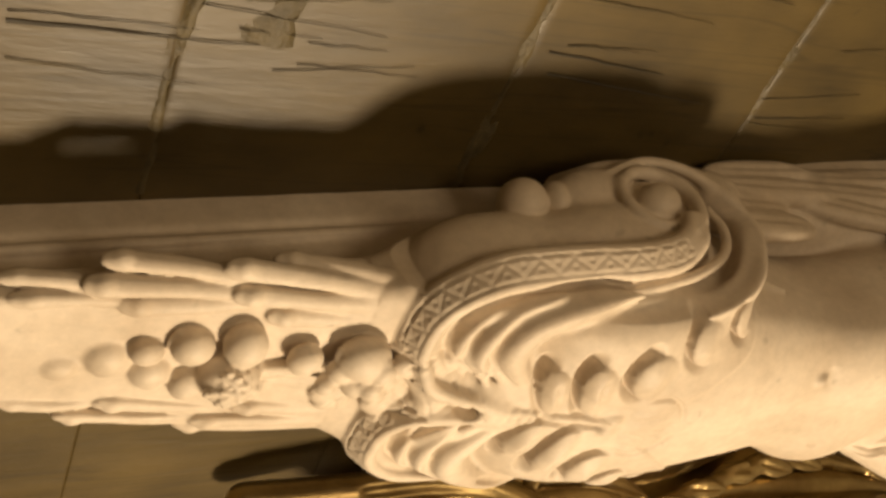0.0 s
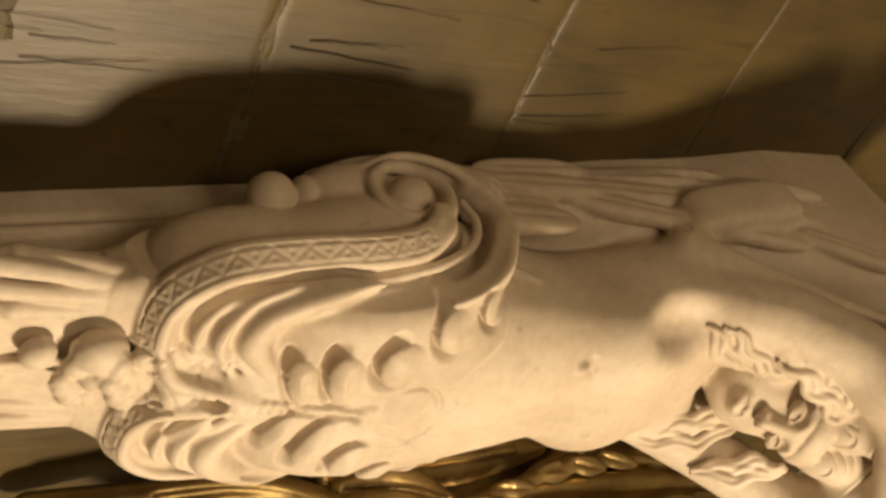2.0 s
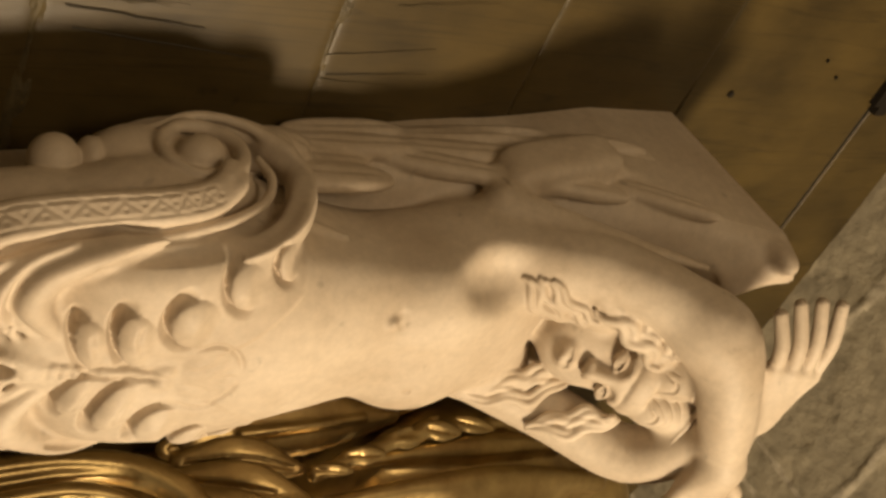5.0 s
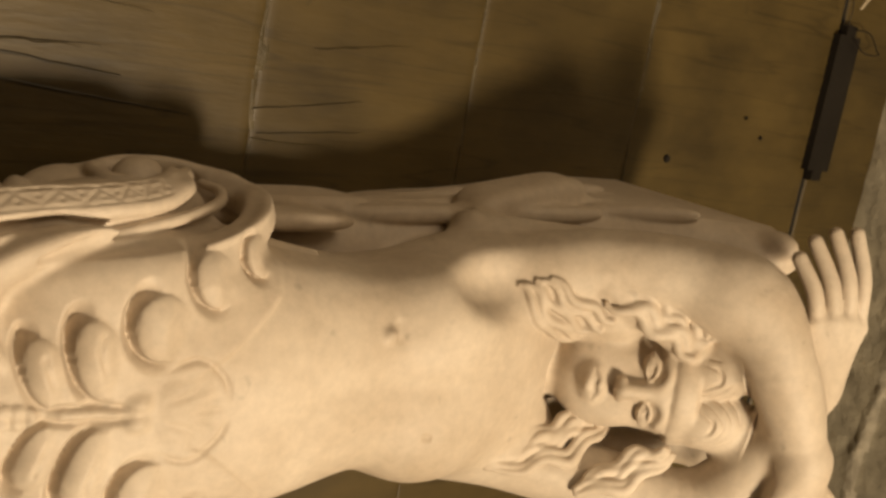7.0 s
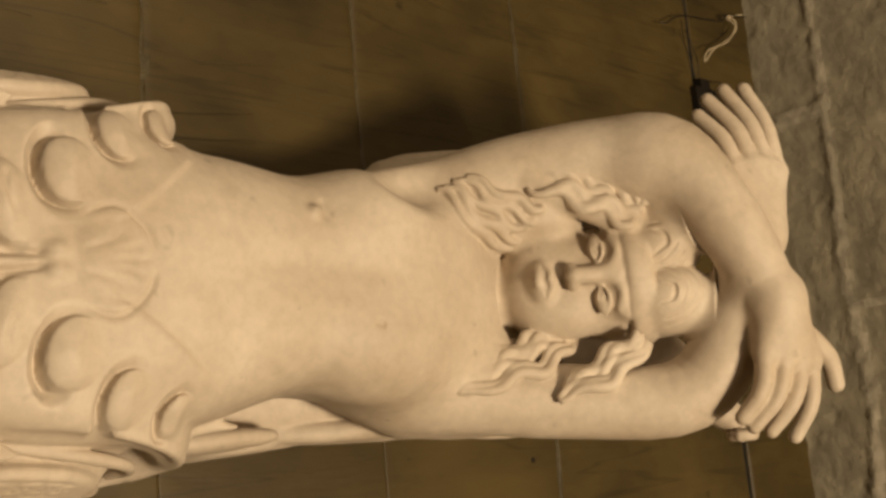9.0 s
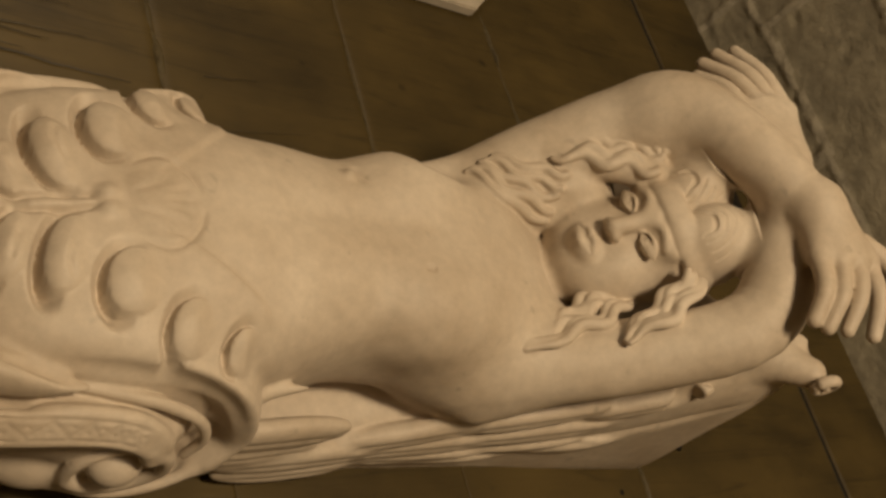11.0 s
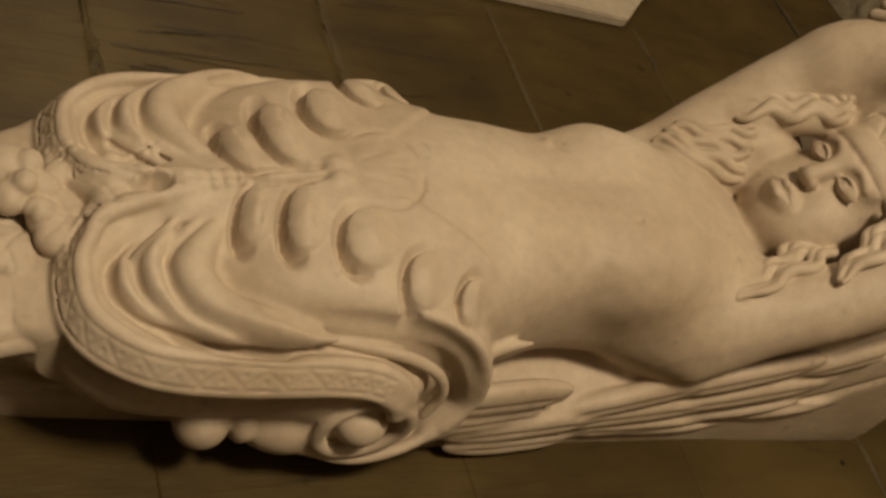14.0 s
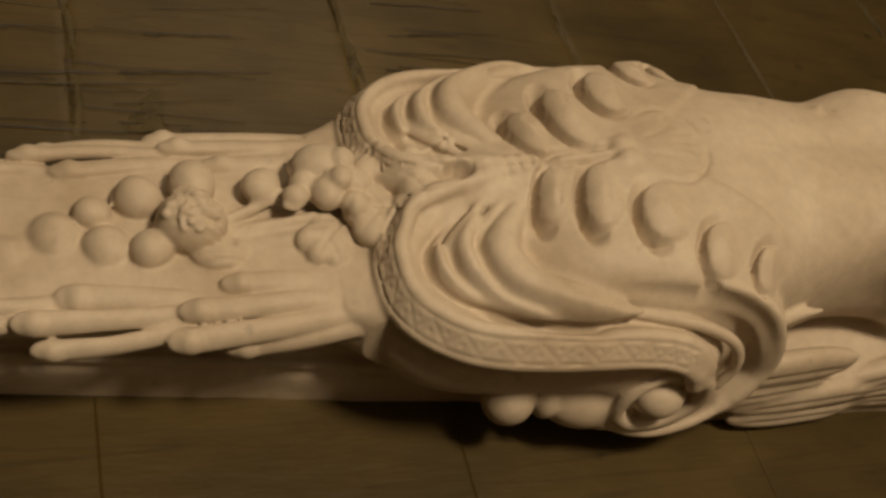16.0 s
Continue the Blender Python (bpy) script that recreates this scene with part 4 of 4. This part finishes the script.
    # lock that spreads from under the cheek towards the armpit
    hair([(-0.042, 0.176, 2.204), (-0.052, 0.172, 2.178), (-0.068, 0.170, 2.152), (-0.086, 0.163, 2.124)], [(-0.058, 0.200, 2.216), (-0.067, 0.194, 2.194), (-0.079, 0.186, 2.170), (-0.096, 0.172, 2.142)], 5, 0.0040, 2.5, 0.0037, lie=0.0012)
    # curled lock between the band and the arm
    g.rope([(-0.046, 0.242, 2.268), (-0.059, 0.228, 2.244), (-0.070, 0.214, 2.226), (-0.080, 0.202, 2.210)], 0.013, 0.011, k=0.006)
    hair([(-0.040, 0.252, 2.260), (-0.052, 0.240, 2.242), (-0.063, 0.226, 2.222), (-0.073, 0.210, 2.200)], [(-0.060, 0.254, 2.276), (-0.074, 0.242, 2.256), (-0.084, 0.230, 2.240), (-0.094, 0.214, 2.222)], 5, 0.0040, 2.4, 0.0048)
    g.rope([(-0.062 + 0.005 * math.cos(a), 0.257 + 0.002 * math.sin(a), 2.270 + 0.004 * math.sin(a)) for a in np.linspace(0.4, 5.4, 9)], 0.0036, 0.0026, k=0.0016)
    # locks on the other side
    g.rope([(0.033, 0.180, 2.236), (0.046, 0.180, 2.212), (0.058, 0.174, 2.184), (0.069, 0.166, 2.158)], 0.009, 0.006, k=0.004)
    hair([(0.031, 0.184, 2.228), (0.036, 0.178, 2.212), (0.048, 0.174, 2.186), (0.064, 0.171, 2.160)], [(0.036, 0.190, 2.256), (0.056, 0.196, 2.222), (0.066, 0.188, 2.190), (0.076, 0.170, 2.152)], 5, 0.0034, 2.7, 0.0040)
    hair([(0.040, 0.240, 2.266), (0.050, 0.222, 2.256), (0.063, 0.214, 2.236), (0.079, 0.205, 2.212)], [(0.047, 0.240, 2.280), (0.066, 0.234, 2.257), (0.077, 0.225, 2.234), (0.083, 0.207, 2.212)], 5, 0.0030, 2.2, 0.0040)

    def palm(wrist, knuckles, r):
        for k in knuckles:
            g.limb(wrist, k, r, 0.0088, k=0.010)

    def finger(points, r=0.0072):
        g.rope(points, r, r * 0.78, k=0.0028, n=4)
    for s in (-1, 1):
        g.rope([(s * 0.090 - 0.008, 0.105, 2.150), (s * 0.096 - 0.010, 0.165, 2.235), (s * 0.100 - 0.010, 0.205, 2.310)], 0.017, 0.003, k=0.012)
    # hand of the figure's right arm, hanging over the left elbow
    kn = [(0.064, 0.314, 2.316), (0.068, 0.322, 2.329), (0.070, 0.326, 2.343), (0.070, 0.326, 2.357)]
    palm((0.024, 0.318, 2.334), kn, 0.0175)
    tip = [(0.108, 0.298, 2.302), (0.115, 0.301, 2.310), (0.119, 0.306, 2.324), (0.124, 0.310, 2.348)]
    for k, t in zip(kn, tip):
        finger([k, ((k[0] + t[0]) / 2 + 0.003, (k[1] + t[1]) / 2 + 0.006, (k[2] + t[2]) / 2), t])
    finger([(0.045, 0.322, 2.352), (0.068, 0.327, 2.380), (0.088, 0.325, 2.390)], 0.0085)
    # hand of the left arm, resting on the right elbow
    kn = [(-0.080, 0.300, 2.336), (-0.083, 0.307, 2.349), (-0.083, 0.310, 2.363), (-0.079, 0.311, 2.376)]
    palm((-0.030, 0.301, 2.350), kn, 0.018)
    tip = [(-0.126, 0.280, 2.325), (-0.140, 0.283, 2.336), (-0.148, 0.290, 2.350), (-0.150, 0.297, 2.368)]
    for k, t in zip(kn, tip):
        finger([k, ((k[0] + t[0]) / 2, (k[1] + t[1]) / 2 + 0.006, (k[2] + t[2]) / 2), t])


FINE = ((-0.105, 0.150, 2.105), (0.128, 0.310, 2.350))
grids = [Carving((-0.175, 0.0, 1.20), (0.175, 0.37, 2.455), 0.00135), Carving(*FINE, 0.0009)]
for grid in grids:
    carve_figure(grid)
    for sgn in (-1, 1):
        lobe_trim(grid, sgn)
    pilaster_trim(grid)
    head_and_arms(grid)
    grid.unevenness()
inner_box = (np.array(FINE[0]) + 0.003, np.array(FINE[1]) - 0.003)
mesh = shells_to_mesh("carved_figure", [grids[0].shell(inner_box), grids[1].shell()])
mesh.materials.append(CARVED)
tagged(new("carved_figure", mesh), "pale carved wooden supporting figure with crossed arms, scrolls and fruit", "statue")
del grids


# ---- the gilded carving beside it ----
gilded = tagged(new("gilded_carving"), "gilded carved wall ornament with scrolls and acanthus leaves", "carving")


def gilt(name, g, label=""):
    me = shells_to_mesh(name, [g.shell()])
    me.materials.append(GILT)
    ob = new(name, me)
    ob.parent = gilded
    return tagged(ob, label)


def blade(g, root, tip, bend, r, thick=0.006, normal=(-0.75, 0.65, 0), ribs=True):
    """A pointed leaf lobe with a rolled edge and a hollow middle."""
    a, c, m = np.array(root, float), np.array(tip, float), (np.array(root) + tip) / 2 + bend
    n = np.array(normal, float) / np.linalg.norm(normal)
    line = spline([a, m, c], 6)
    for i, v in enumerate(line):
        t = i / (len(line) - 1)
        d = line[min(i + 1, len(line) - 1)] - line[max(i - 1, 0)]
        d /= np.linalg.norm(d)
        x = np.cross(n, d)
        x /= np.linalg.norm(x)
        q = r * (0.35 + 0.95 * math.sin(math.pi * min(1, 0.12 + t * 0.86)))
        g.egg(v, (q, thick, r * 0.9), [x, np.cross(d, x), d], k=0.004)
    if ribs:
        g.rope(line + n * thick * 0.9, r * 0.20, r * 0.10, k=0.004, n=2, cut=True)


low, high = (0.20, 0.0, 1.60), (0.62, 0.30, 2.62)
# swelling body with soft ridges that follow its edge
g = Carving(low, high, 0.004)
g.egg((0.405, 0.085, 2.315), (0.140, 0.140, 0.205), k=0.03)
g.egg((0.42, 0.05, 1.95), (0.115, 0.10, 0.23), k=0.05)
g.egg((0.42, 0.08, 2.52), (0.11, 0.12, 0.10), k=0.04)
g.rope([(0.285, 0.125, 2.12), (0.278, 0.128, 2.21), (0.280, 0.134, 2.30), (0.288, 0.142, 2.40), (0.31, 0.15, 2.49)], 0.010, 0.012, k=0.022)
g.rope([(0.275, 0.088, 2.16), (0.270, 0.092, 2.26), (0.272, 0.098, 2.36), (0.285, 0.11, 2.46)], 0.008, 0.010, k=0.014)
g.rope([(0.288, 0.110, 2.14), (0.279, 0.112, 2.24), (0.280, 0.118, 2.34), (0.292, 0.128, 2.45)], 0.006, k=0.016, cut=True)
gilt("swelling_body", g)
# open scroll
g = Carving(low, high, 0.003)
g.rope([(0.285, 0.030, 1.70), (0.270, 0.042, 1.80), (0.268, 0.044, 1.865), (0.268, 0.056, 1.925), (0.268, 0.088, 1.968), (0.275, 0.130, 1.985), (0.29, 0.17, 1.96)], 0.018, 0.014, k=0.006)
g.rope([(0.275, 0.070, 1.72), (0.262, 0.074, 1.81), (0.260, 0.076, 1.868), (0.262, 0.094, 1.912), (0.268, 0.125, 1.930), (0.28, 0.155, 1.915)], 0.009, 0.007, k=0.005)
g.egg((0.30, 0.10, 1.84), (0.03, 0.04, 0.07), k=0.01)
g.rope([(0.262, 0.100, 1.80), (0.258, 0.104, 1.85), (0.262, 0.125, 1.885)], 0.007, 0.005, k=0.005)
g.rope([(0.256, 0.052, 1.80), (0.254, 0.055, 1.87), (0.254, 0.072, 1.925), (0.257, 0.105, 1.955)], 0.0045, k=0.004, cut=True)
gilt("scroll", g)
# acanthus leaf that opens between scroll and body
g = Carving(low, high, 0.0025)
blade(g, (0.270, 0.060, 1.985), (0.262, 0.090, 2.085), (-0.010, 0.000, 0.0), 0.018)
blade(g, (0.270, 0.080, 1.975), (0.258, 0.132, 2.075), (-0.010, 0.004, 0.0), 0.020)
blade(g, (0.272, 0.100, 1.975), (0.260, 0.165, 2.060), (-0.008, 0.006, 0.0), 0.018)
blade(g, (0.270, 0.040, 1.975), (0.268, 0.050, 2.075), (-0.008, 0.000, 0.0), 0.015)
blade(g, (0.276, 0.115, 1.990), (0.270, 0.165, 2.130), (-0.010, 0.004, 0.0), 0.016)
gilt("acanthus_leaf", g)
# long smooth leaf beside the figure
g = Carving(low, high, 0.0025)
blade(g, (0.262, 0.040, 2.005), (0.262, 0.044, 2.215), (-0.012, 0.004, 0.0), 0.026, 0.013, ribs=False)
g.rope([(0.246, 0.052, 2.04), (0.240, 0.058, 2.11), (0.246, 0.054, 2.18)], 0.0045, 0.003, k=0.006)
blade(g, (0.266, 0.020, 2.12), (0.268, 0.022, 2.290), (-0.012, 0.004, 0.0), 0.020, 0.010, ribs=False)
gilt("long_leaf", g)
# twisted garland over the edge of the body
g = Carving(low, high, 0.002)
path = spline([(0.262, 0.102, 2.105), (0.254, 0.094, 2.16), (0.252, 0.082, 2.22), (0.254, 0.076, 2.28), (0.262, 0.076, 2.35), (0.272, 0.090, 2.42), (0.285, 0.115, 2.48)], 14)
g.rope(path[::3], 0.008, 0.008, k=0.004, n=3)
rng = random.Random(8)
for i in range(0, len(path) - 10, 5):
    turn = i * 0.55 + rng.uniform(-0.5, 0.5)
    e = np.array((-0.006 * math.cos(turn), 0.008 * math.sin(turn), 0))
    f = np.array((-0.008 * math.cos(turn + 1.6), 0.010 * math.sin(turn + 1.6), 0))
    blade(g, path[i] + e, path[i + 9] + f * rng.uniform(0.9, 1.4), (e + f) * 0.2, rng.uniform(0.004, 0.008), 0.0026, (e + f + np.array((-0.004, 0.004, 0))))
gilt("garland", g)


# ---- small things ----
bm = box_bm(-0.327, -0.143, -0.006, 0.006, 2.752, 2.796)
bmesh.ops.bevel(bm, geom=[e for e in bm.edges if abs(e.verts[0].co.y - e.verts[1].co.y) > 0.005], offset=0.012, segments=4, affect="EDGES")
tagged(finish("iron_bar", bm, IRON), "flat dark iron bar across the crack in the boards", "bar")

def wire(name, points, r, mat, parent=None):
    cu = bpy.data.curves.new(name, "CURVE")
    cu.dimensions, cu.bevel_depth, cu.bevel_resolution = "3D", r, 2
    sp = cu.splines.new("POLY")
    p = spline(points, 8)
    sp.points.add(len(p) - 1)
    for q, v in zip(sp.points, p):
        q.co = (*v, 1)
    cu.materials.append(mat)
    ob = new(name, cu)
    ob.parent = parent
    return ob


tagged(wire("string", [(-0.435, -0.01, 2.878), (-0.42, -0.014, 2.836), (-0.413, -0.01, 2.859), (-0.391, -0.014, 2.832), (-0.371, -0.01, 2.799), (-0.346, -0.014, 2.768)], 0.0011, STRING), "frayed pale string knotted round a wire", "string", group="strings over the bar")
tagged(wire("string", [(-0.419, -0.016, 2.828), (-0.412, -0.02, 2.843), (-0.385, -0.016, 2.825), (-0.36, -0.02, 2.77), (-0.346, -0.016, 2.763)], 0.0010, STRING), "frayed pale string knotted round a wire", "string", group="strings over the bar")
tagged(wire("string", [(-0.396, -0.01, 2.733), (-0.365, -0.014, 2.728), (-0.325, -0.01, 2.747)], 0.0005, IRON), "thin dark string tied to the iron bar", "string", group="strings over the bar")
tagged(wire("string", [(-0.385, -0.01, 2.74), (-0.347, -0.014, 2.75), (-0.325, -0.01, 2.755)], 0.0005, IRON), "thin dark string tied to the iron bar", "string", group="strings over the bar")
hook = tagged(wire("hanging_wire", [(-0.383, -0.01, 2.688), (-0.383, -0.014, 2.697), (-0.395, -0.01, 2.717), (-0.402, -0.014, 2.742), (-0.413, -0.01, 2.818), (-0.423, -0.014, 2.836), (-0.433, -0.01, 2.887)], 0.0009, IRON), "bent grey wire stretched along the stone ceiling", "wire")
bm = bmesh.new()
bmesh.ops.create_icosphere(bm, subdivisions=2, radius=0.0035, matrix=Matrix.Translation((-0.42, -0.014, 2.836)))
part("knot", bm, STRING, hook, "pale knotted string")
tagged(wire("wire_loop", [(-0.323, -0.01, 2.774), (-0.322, -0.014, 2.799), (-0.306, -0.01, 2.829), (-0.3, -0.014, 2.828), (-0.299, -0.01, 2.805), (-0.311, -0.014, 2.771)], 0.0008, IRON), "dark iron wire loop on the boards", "wire")
# Pale corner flattened onto the wall, its slant fitted to the camera's view.
bm = bmesh.new()
face = bm.faces.new([bm.verts.new((x, -0.014, z)) for x, z in ((-0.75, 1.55), (-0.450, 1.55), (-0.448, 2.413), (-0.75, 2.70))])
lifted = bmesh.ops.extrude_face_region(bm, geom=[face])
for v in (q for q in lifted["geom"] if isinstance(q, bmesh.types.BMVert)):
    v.co.y = 0.0
bmesh.ops.recalc_face_normals(bm, faces=bm.faces[:])
bmesh.ops.bevel(bm, geom=bm.edges[:], offset=0.002, segments=2, affect="EDGES")
tagged(finish("slanted_board", bm, PALE), "pale flat board with a slanted top, shaped to fit the camera's view", "board")
